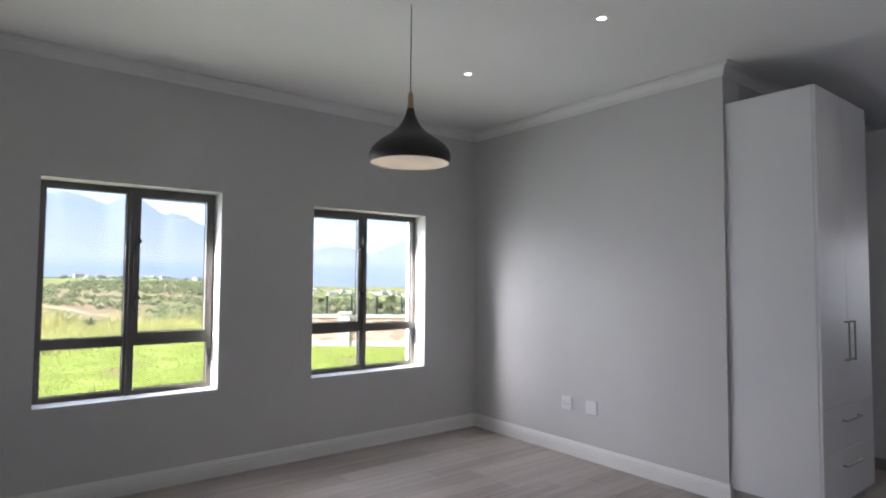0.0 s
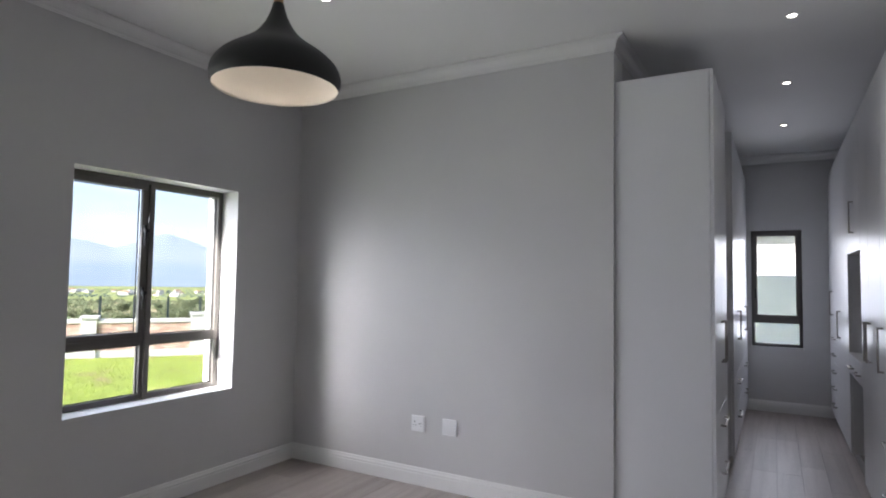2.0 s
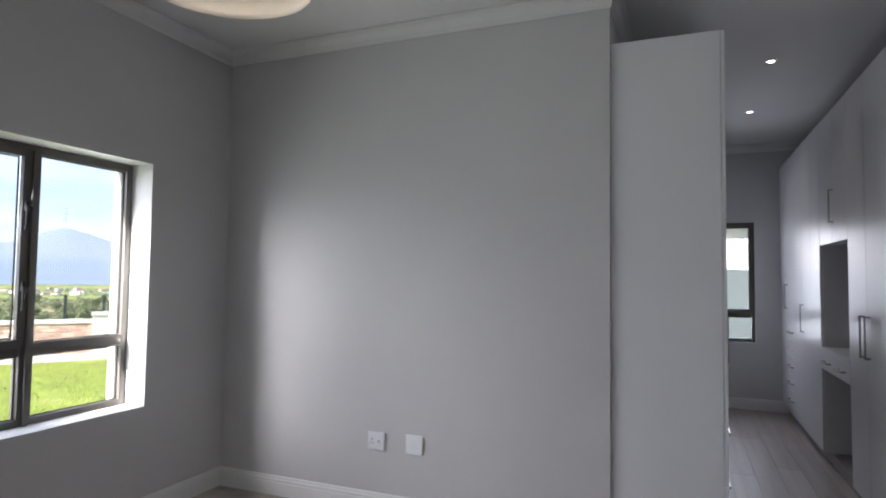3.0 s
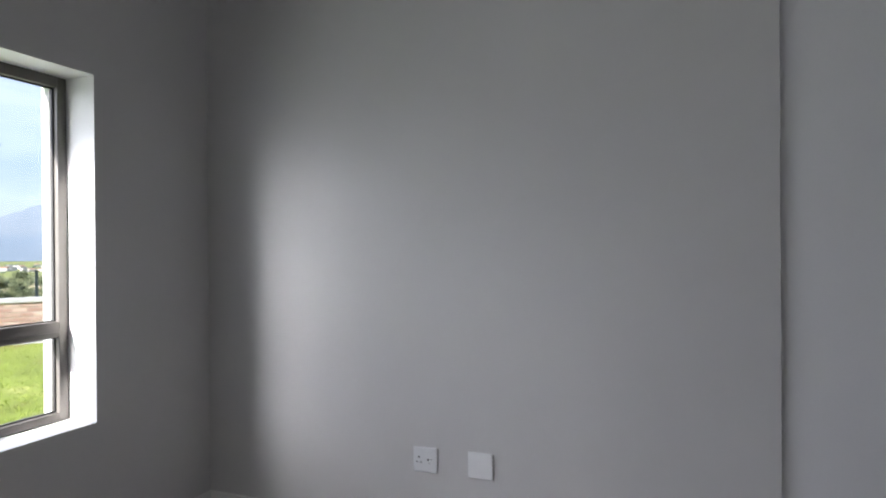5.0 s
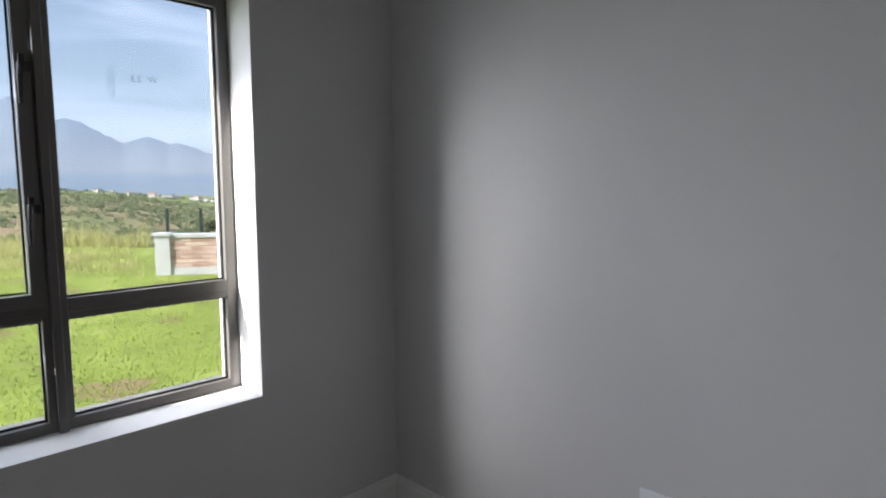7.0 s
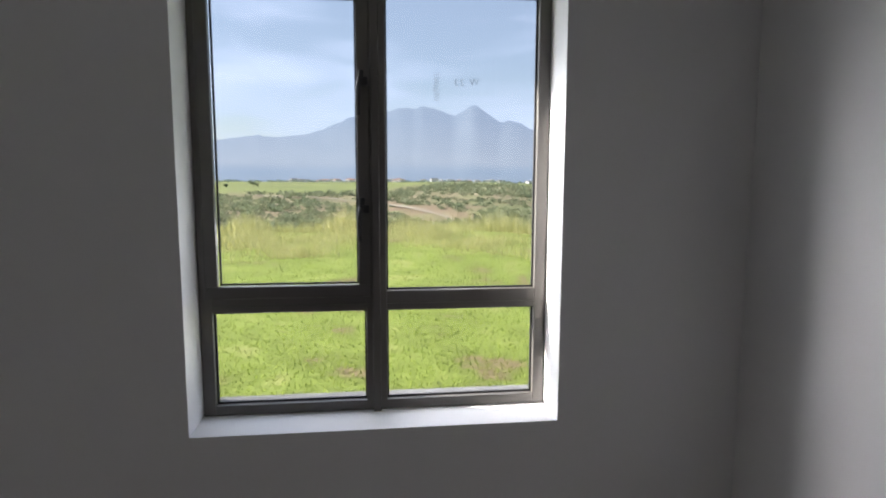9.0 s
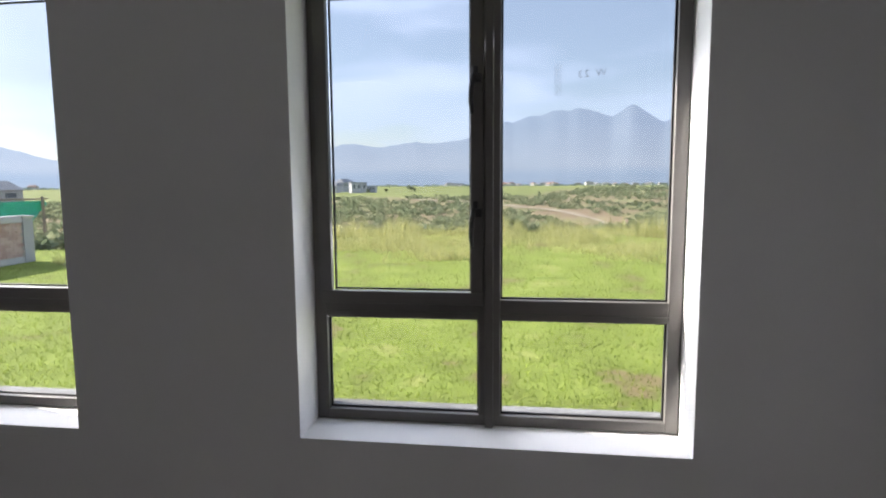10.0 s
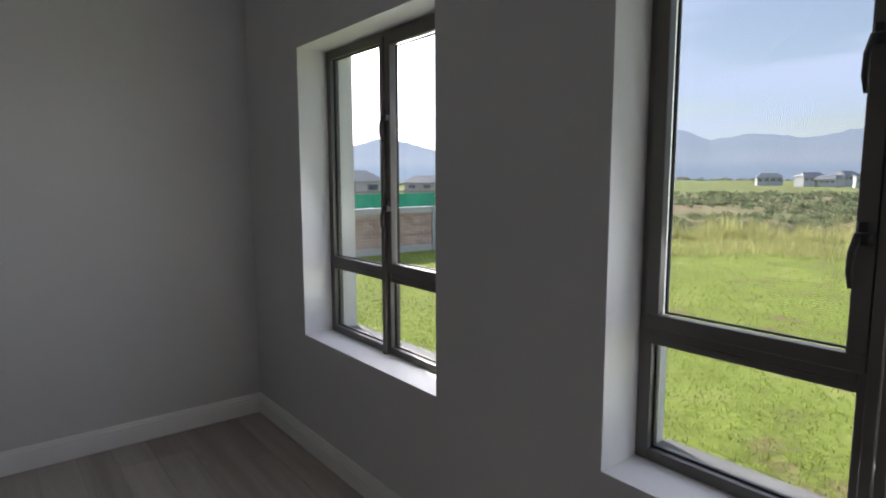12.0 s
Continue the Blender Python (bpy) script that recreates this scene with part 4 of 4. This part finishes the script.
# ---- garden walls ----
def garden_wall(name, a, b, top, piers, label, coping_high=0.09, base_band=0.16, half=0.19, coat=M_CEMENT):
    """A brick wall between plastered piers, with a cement foot and coping."""
    a, b = Vector(a), Vector(b)
    d = b - a
    length = d.length
    ob = empty(name, label, "garden wall", (*a, GROUND))
    ob.rotation_euler = (0, 0, math.atan2(d.y, d.x))
    h = top - GROUND
    part("foot", box((0, -0.125, -0.3), (length, 0.125, base_band), 0.006), M_COPING, ob, "pale cement foot")
    part("core", box((0, -0.098, base_band), (length, 0.098, h - coping_high)), M_MORTAR, ob, "sandy mortar")
    part("coping", box((-0.01, -0.14, h - coping_high), (length + 0.01, 0.14, h), 0.012), M_COPING, ob, "pale cement coping")
    for s, extra in piers:
        part("pier", box((s - half, -half, -0.3), (s + half, half, h + extra - 0.07), 0.008), coat, ob, "grey rendered pier")
        part("pier_cap", box((s - half - 0.035, -half - 0.035, h + extra - 0.07), (s + half + 0.035, half + 0.035, h + extra), 0.01), M_COPING, ob)
    return ob, length, base_band, h - coping_high


A1, A3 = Vector((3.12, 11.25)), Vector((6.45, 8.8))
dir_e = (A3 - A1).normalized()
east_wall = garden_wall("garden_wall", A1, A1 + dir_e * 8.9, 0.50, [(0.0, 0.02), (1.3, 0.08), (3.65, 0.15), (6.1, 0.15), (8.5, 0.15)], "low brick garden wall with pale plastered piers and coping", half=0.155, coat=M_COPING)
west_wall = garden_wall("garden_wall", (-13.9, 11.65), (-13.9, -6.0), 0.80, [(0.0, 0.0), (3.1, 0.0), (6.4, 0.0), (9.7, 0.0), (13.0, 0.0)], "low red brick garden wall with grey rendered piers", coping_high=0.17, half=0.15)

# dark steel posts behind the low wall
base = None
for k, s in enumerate((0.02, 0.73, 1.46, 2.2, 2.95, 3.7, 4.9)):
    p = A1 + dir_e * s
    n2 = Vector((-dir_e.y, dir_e.x))
    q2 = p + n2 * 0.24
    bm = box((-0.03, -0.03, -0.4), (0.03, 0.03, 1.42), 0.004)
    add_box(bm, (-0.034, -0.034, 1.42), (0.034, 0.034, 1.44), 0.003)
    ob = part("fence_post", bm, M_POST)
    ob.location, ob.rotation_euler = (q2.x, q2.y, GROUND), (0, 0, math.atan2(dir_e.y, dir_e.x))
    tagged(ob, "dark green steel fence post behind the brick wall", "fence post", "posts behind the wall")

# green shade-cloth fence past the west wall
net = empty("shade_cloth_fence", "green shade-cloth fence on timber posts with a top rail", "fence", (-19.5, 0, GROUND))
vs, fs = [], []
for i in range(90):
    y = -8 + i * 0.3
    for j in range(6):
        vs.append((0.04 * math.sin(i * 1.9 + j) + 0.03 * math.sin(i * 0.7), y, 1.40 - (5 - j) * 0.27 * min(1.0, (90 - i) / 6)))
        if i and j:
            n = len(vs) - 1
            fs.append((n, n - 1, n - 7, n - 6))
m = bpy.data.meshes.new("cloth")
m.from_pydata(vs, [], fs)
m.materials.append(M_NET)
cl = new("cloth", m)
cl.parent = net
md = cl.modifiers.new("thick", "SOLIDIFY")
md.thickness = 0.006
part("rail", box((-0.04, -8, 1.44), (0.04, 18.8, 1.50), 0.005), M_TIMBER, net, "timber top rail")
for k in range(11):
    part("post", box((0.05, -7.6 + k * 2.6, -0.3), (0.13, -7.52 + k * 2.6, 1.56), 0.005), M_TIMBER, net, "timber post")


# ---- houses ----
def house(name, w, d, h, roof_h, wall_mat, roof_mat, label, windows=3, group="", flat=False):
    ob = empty(name, label, "house", group=group)
    part("wall", box((-w / 2, -d / 2, -3), (w / 2, d / 2, h)), wall_mat, ob)
    bm = bmesh.new()
    o = 0.5
    if flat:
        add_box(bm, (-w / 2 - o, -d / 2 - o, h), (w / 2 + o, d / 2 + o, h + 0.35))
    else:
        pts = [(-w / 2 - o, -d / 2 - o, h), (w / 2 + o, -d / 2 - o, h), (w / 2 + o, d / 2 + o, h), (-w / 2 - o, d / 2 + o, h), (-w / 2 + d * 0.25, 0, h + roof_h), (w / 2 - d * 0.25, 0, h + roof_h)]
        vv = [bm.verts.new(p) for p in pts]
        for f in ((0, 1, 5, 4), (2, 3, 4, 5), (1, 2, 5), (3, 0, 4), (3, 2, 1, 0)):
            bm.faces.new([vv[i] for i in f])
    part("roof", bm, roof_mat, ob)
    for k in range(windows):
        x = -w / 2 + w * (k + 0.5) / windows
        wn = part("window", box((x - w * 0.075, -d / 2 - 0.06, h * 0.36), (x + w * 0.075, -d / 2 - 0.01, h * 0.76)), M_PANE, ob, "dark glass window")
        part("sill", box((x - w * 0.085, -d / 2 - 0.12, h * 0.33), (x + w * 0.085, -d / 2 - 0.01, h * 0.36)), wall_mat, wn)
    return ob


def stand(ob, az, r, turn=0.0, lift=0.0, first=True, scale=1.0):
    x, y = r * math.sin(radians(az)), r * math.cos(radians(az))
    mtx = pose(x, y, ground_height(x, y) + lift, 0, 0, -az + turn)
    if first:
        ob.location, ob.rotation_euler = mtx.translation, mtx.to_euler()
        return ob
    return copy_thing(ob, mtx @ Matrix.Diagonal((scale, scale, scale, 1)))


# the new houses on the rise
modern = house("house", 9.5, 7, 5.2, 1.2, M_WHITEHOUSE, M_ROOF, "white modern double-storey house with a flat grey roof on the rise", 3, "houses on the rise", True)
low = house("house", 11.5, 7, 2.9, 2.2, M_WHITEHOUSE, M_ROOF, "pale single-storey house with a grey hipped roof on the rise", 4, "houses on the rise")
stand(modern, -16.2, 368, 12, 1.0)
stand(low, -18.7, 384, -28, 1.4)
stand(low, -19.9, 398, 35, 2.2, False, 1.2)
stand(low, -17.5, 405, 55, 2.8, False, 1.15)
stand(modern, -14.9, 372, -20, 0.6, False, 0.6)
stand(low, -22.9, 445, 8, 1.6, False, 1.3)

# neighbours behind the shade cloth
next_door = house("house", 15, 9, 3.0, 2.3, M_HOUSE, M_ROOF, "neighbouring pale house with a grey hipped roof behind the fence", 3, "houses behind the fence")
stand(next_door, -62, 128, 18, 2.4)
stand(next_door, -53.5, 165, -12, 2.9, False, 0.85)
stand(next_door, -72, 112, 30, 1.8, False)
stand(next_door, -46.5, 165, 5, 3.0, False, 0.9)
stand(low, -49.5, 210, -14, 4.2, False)

# the village on the far side of the valley
rng = np.random.default_rng(14)
far_a = house("house", 15, 9, 3.4, 2.6, M_HOUSE, M_TILE, "far pale village house with a reddish tiled roof", 3, "village houses")
far_b = house("house", 17, 9, 3.6, 2.4, M_HOUSE, M_ROOF, "far pale village house with a grey roof", 3, "village houses")
stand(far_a, -2, 1140, 20, 2)
stand(far_b, 2, 1160, -12, 2)
for k in range(190):
    az = -8 + 56 * rng.random() if k % 5 else -45 + 30 * rng.random()
    stand((far_a, far_b)[k % 2], az, 980 + 560 * rng.random(), 120 * rng.random() - 60, 1.0 + 2.5 * rng.random(), False, 0.45 + 0.4 * rng.random())
vs, fs = [], []
for _ in range(1700):
    a, r = radians(-62 + 112 * rng.random()), 850 + 950 * rng.random()
    x, y = r * math.sin(a), r * math.cos(a)
    size = 1.8 + 2.0 * rng.random()
    v2, f2 = leaf_cloud(rng, (x, y, ground_height(x, y) + size * 0.4), size, 26, size * 0.36, 0.6)
    n = len(vs)
    vs += v2
    fs += [tuple(i + n for i in f) for f in f2]
m = bpy.data.meshes.new("far_woods")
m.from_pydata(vs, [], fs)
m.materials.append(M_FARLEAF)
tagged(new("far_woods", m), "dark trees scattered among the far village", "woods", kind="stuff")

# ---- mountains ----
PEAKS = [(-80, 3.0, 16), (-57.2, 3.9, 14), (-47, 3.6, 14), (-30, 4.3, 9), (-24, 3.8, 22), (-16.5, 3.85, 22), (-10.5, 4.05, 25), (-5.5, 4.3, 25), (-1.6, 5.9, 11), (1.0, 6.3, 20), (3.2, 6.9, 16), (5.2, 6.95, 20), (9.9, 7.1, 9.5), (13.4, 5.65, 11), (19.3, 4.4, 10), (21.6, 3.9, 11), (27.8, 3.05, 12), (35.2, 3.75, 10), (47, 2.7, 18), (62, 3.2, 20)]


def skyline(az):
    e = 1.1
    for p, h, w in PEAKS:
        e = max(e, h * (1 - (math.sqrt((az - p) ** 2 + 0.16) - 0.4) / w))
    return e, e + 0.10 * noise.noise(Vector((az * 0.55, 1.3, 0))) + 0.14 * noise.noise(Vector((az * 1.7, 7.1, 0))) + 0.09 * noise.noise(Vector((az * 5, 2.2, 0)))


verts, faces = [], []
N_AZ, N_R = 420, 22
for i in range(N_AZ):
    az = -95 + 175 * i / (N_AZ - 1)
    e0, e = skyline(az)
    for j in range(N_R):
        t = j / (N_R - 3)
        r = 2500 + 1700 * t
        if t <= 1:
            g = noise.noise(Vector((az * 0.7 + 2.5 * t, t * 3.0, 5.5))) * 0.5 + noise.noise(Vector((az * 1.9 - 4 * t, t * 5, 9.1))) * 0.3
            el = -0.9 + (e0 + (e - e0) * t ** 3 + 0.9) * t ** 1.25 * (1 + 0.05 * g * (1 - t) * 2)
            z = 1.6 + r * math.tan(radians(el))
        else:
            z = 1.6 + 4200 * math.tan(radians(e)) * (1.6 - 0.6 * t * 1.02) - 60 * (t - 1)
        verts.append((r * math.sin(radians(az)), r * math.cos(radians(az)), z))
        if i and j:
            n = len(verts) - 1
            faces.append((n, n - 1, n - N_R - 1, n - N_R))
me = bpy.data.meshes.new("backdrop_mountains")
me.from_pydata(verts, [], faces)
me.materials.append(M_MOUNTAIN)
for p in me.polygons:
    p.use_smooth = True
tagged(new("backdrop_mountains", me), "long mountain range on the horizon, its blue haze emitted", "mountains", kind="structure")

# ---- seen through the narrow window ----
tagged(part("boundary_wall", box((7.5, -9, -0.6), (7.72, 4, 1.72), 0.01), M_BOUNDARY), "white plastered boundary wall close outside the window", "boundary wall", kind="structure")
nb = empty("house", "white neighbouring house wall with a low eave behind the boundary", "house", (9.5, -3.5, GROUND))
part("wall", box((0, -6, -0.2), (0.3, 6, 3.1)), M_PLASTER, nb)
part("roof", box((-0.6, -6.4, 3.1), (5, 6.4, 3.3), 0.02), M_ROOF, nb)

# ---- floor planks ----
floor = part("floor", box((X_W, Y_S, -0.30), (0.0, 0.0, -0.006)), M_SUBFLOOR)
tagged(floor, "grey oak vinyl plank floor", "floor", kind="structure")
dress = part("floor_dressing", box((0.0, Y_PAS, -0.30), (X_END, Y_RET, -0.006)), M_SUBFLOOR)
tagged(dress, "grey oak vinyl plank floor of the dressing room", "floor", kind="structure")
rng = random.Random(4)
PW, PL = 0.18, 1.22
plank_meshes = {}


def plank(x0, x1, y0, y1, parent):
    key = (round(x1 - x0, 3), round(y1 - y0, 3))
    if key not in plank_meshes:
        bm = box((0.0006, 0.0006, -0.0055), (key[0] - 0.0006, key[1] - 0.0006, 0.0))
        top = [f for f in bm.faces if f.normal.z > 0.9]
        bmesh.ops.bevel(bm, geom=[e for f in top for e in f.edges], offset=0.0009, segments=1, affect="EDGES")
        m = bpy.data.meshes.new("plank")
        bm.to_mesh(m)
        bm.free()
        m.materials.append(M_PLANK)
        plank_meshes[key] = m
    ob = new("plank", plank_meshes[key])
    ob.parent = parent
    ob.location = (x0, y0, 0)


def lay(x0, x1, y0, y1, parent):
    y = y1
    while y > y0 + 0.02:
        ya = max(y - PW, y0)
        x = x0 - rng.choice((0, 0.3, 0.61, 0.92))
        while x < x1 - 0.01:
            a, b2 = max(x, x0), min(x + PL, x1)
            if b2 - a > 0.02:
                plank(a, b2, ya, y, parent)
            x += PL
        y = ya


lay(X_W, 0.0, Y_S, 0.0, floor)
lay(0.0, X_END, Y_PAS, Y_RET, dress)

# ---- bricks of the garden walls ----
brick_meshes = {}
for seed in range(4):
    r2 = random.Random(seed)
    bm = box((0, -0.109, 0), (0.222, 0.109, 0.073))
    bmesh.ops.bevel(bm, geom=[e for e in bm.edges if abs(e.verts[0].co.y - e.verts[1].co.y) < 0.01], offset=0.005, segments=1, affect="EDGES")
    for v in bm.verts:
        v.co += Vector((r2.uniform(-0.002, 0.002), r2.uniform(-0.003, 0.003), r2.uniform(-0.002, 0.002)))
    m = bpy.data.meshes.new("brick")
    bm.to_mesh(m)
    bm.free()
    m.materials.append(M_BRICK)
    brick_meshes[seed] = m
rng = random.Random(9)
for (ob, length, z0, z1), (s0, s1) in ((east_wall, (0.0, 6.2)), (west_wall, (0.1, 6.3))):
    rows = int((z1 - z0 + 0.012) / 0.085)
    pitch = (z1 - z0) / rows
    for r in range(rows):
        x = s0 + (0.0 if r % 2 else 0.117)
        while x + 0.222 < s1:
            bk = new("brick", brick_meshes[rng.randrange(4)])
            bk.parent = ob
            bk.location = (x, rng.uniform(-0.002, 0.002), z0 + r * pitch + 0.006)
            x += 0.234
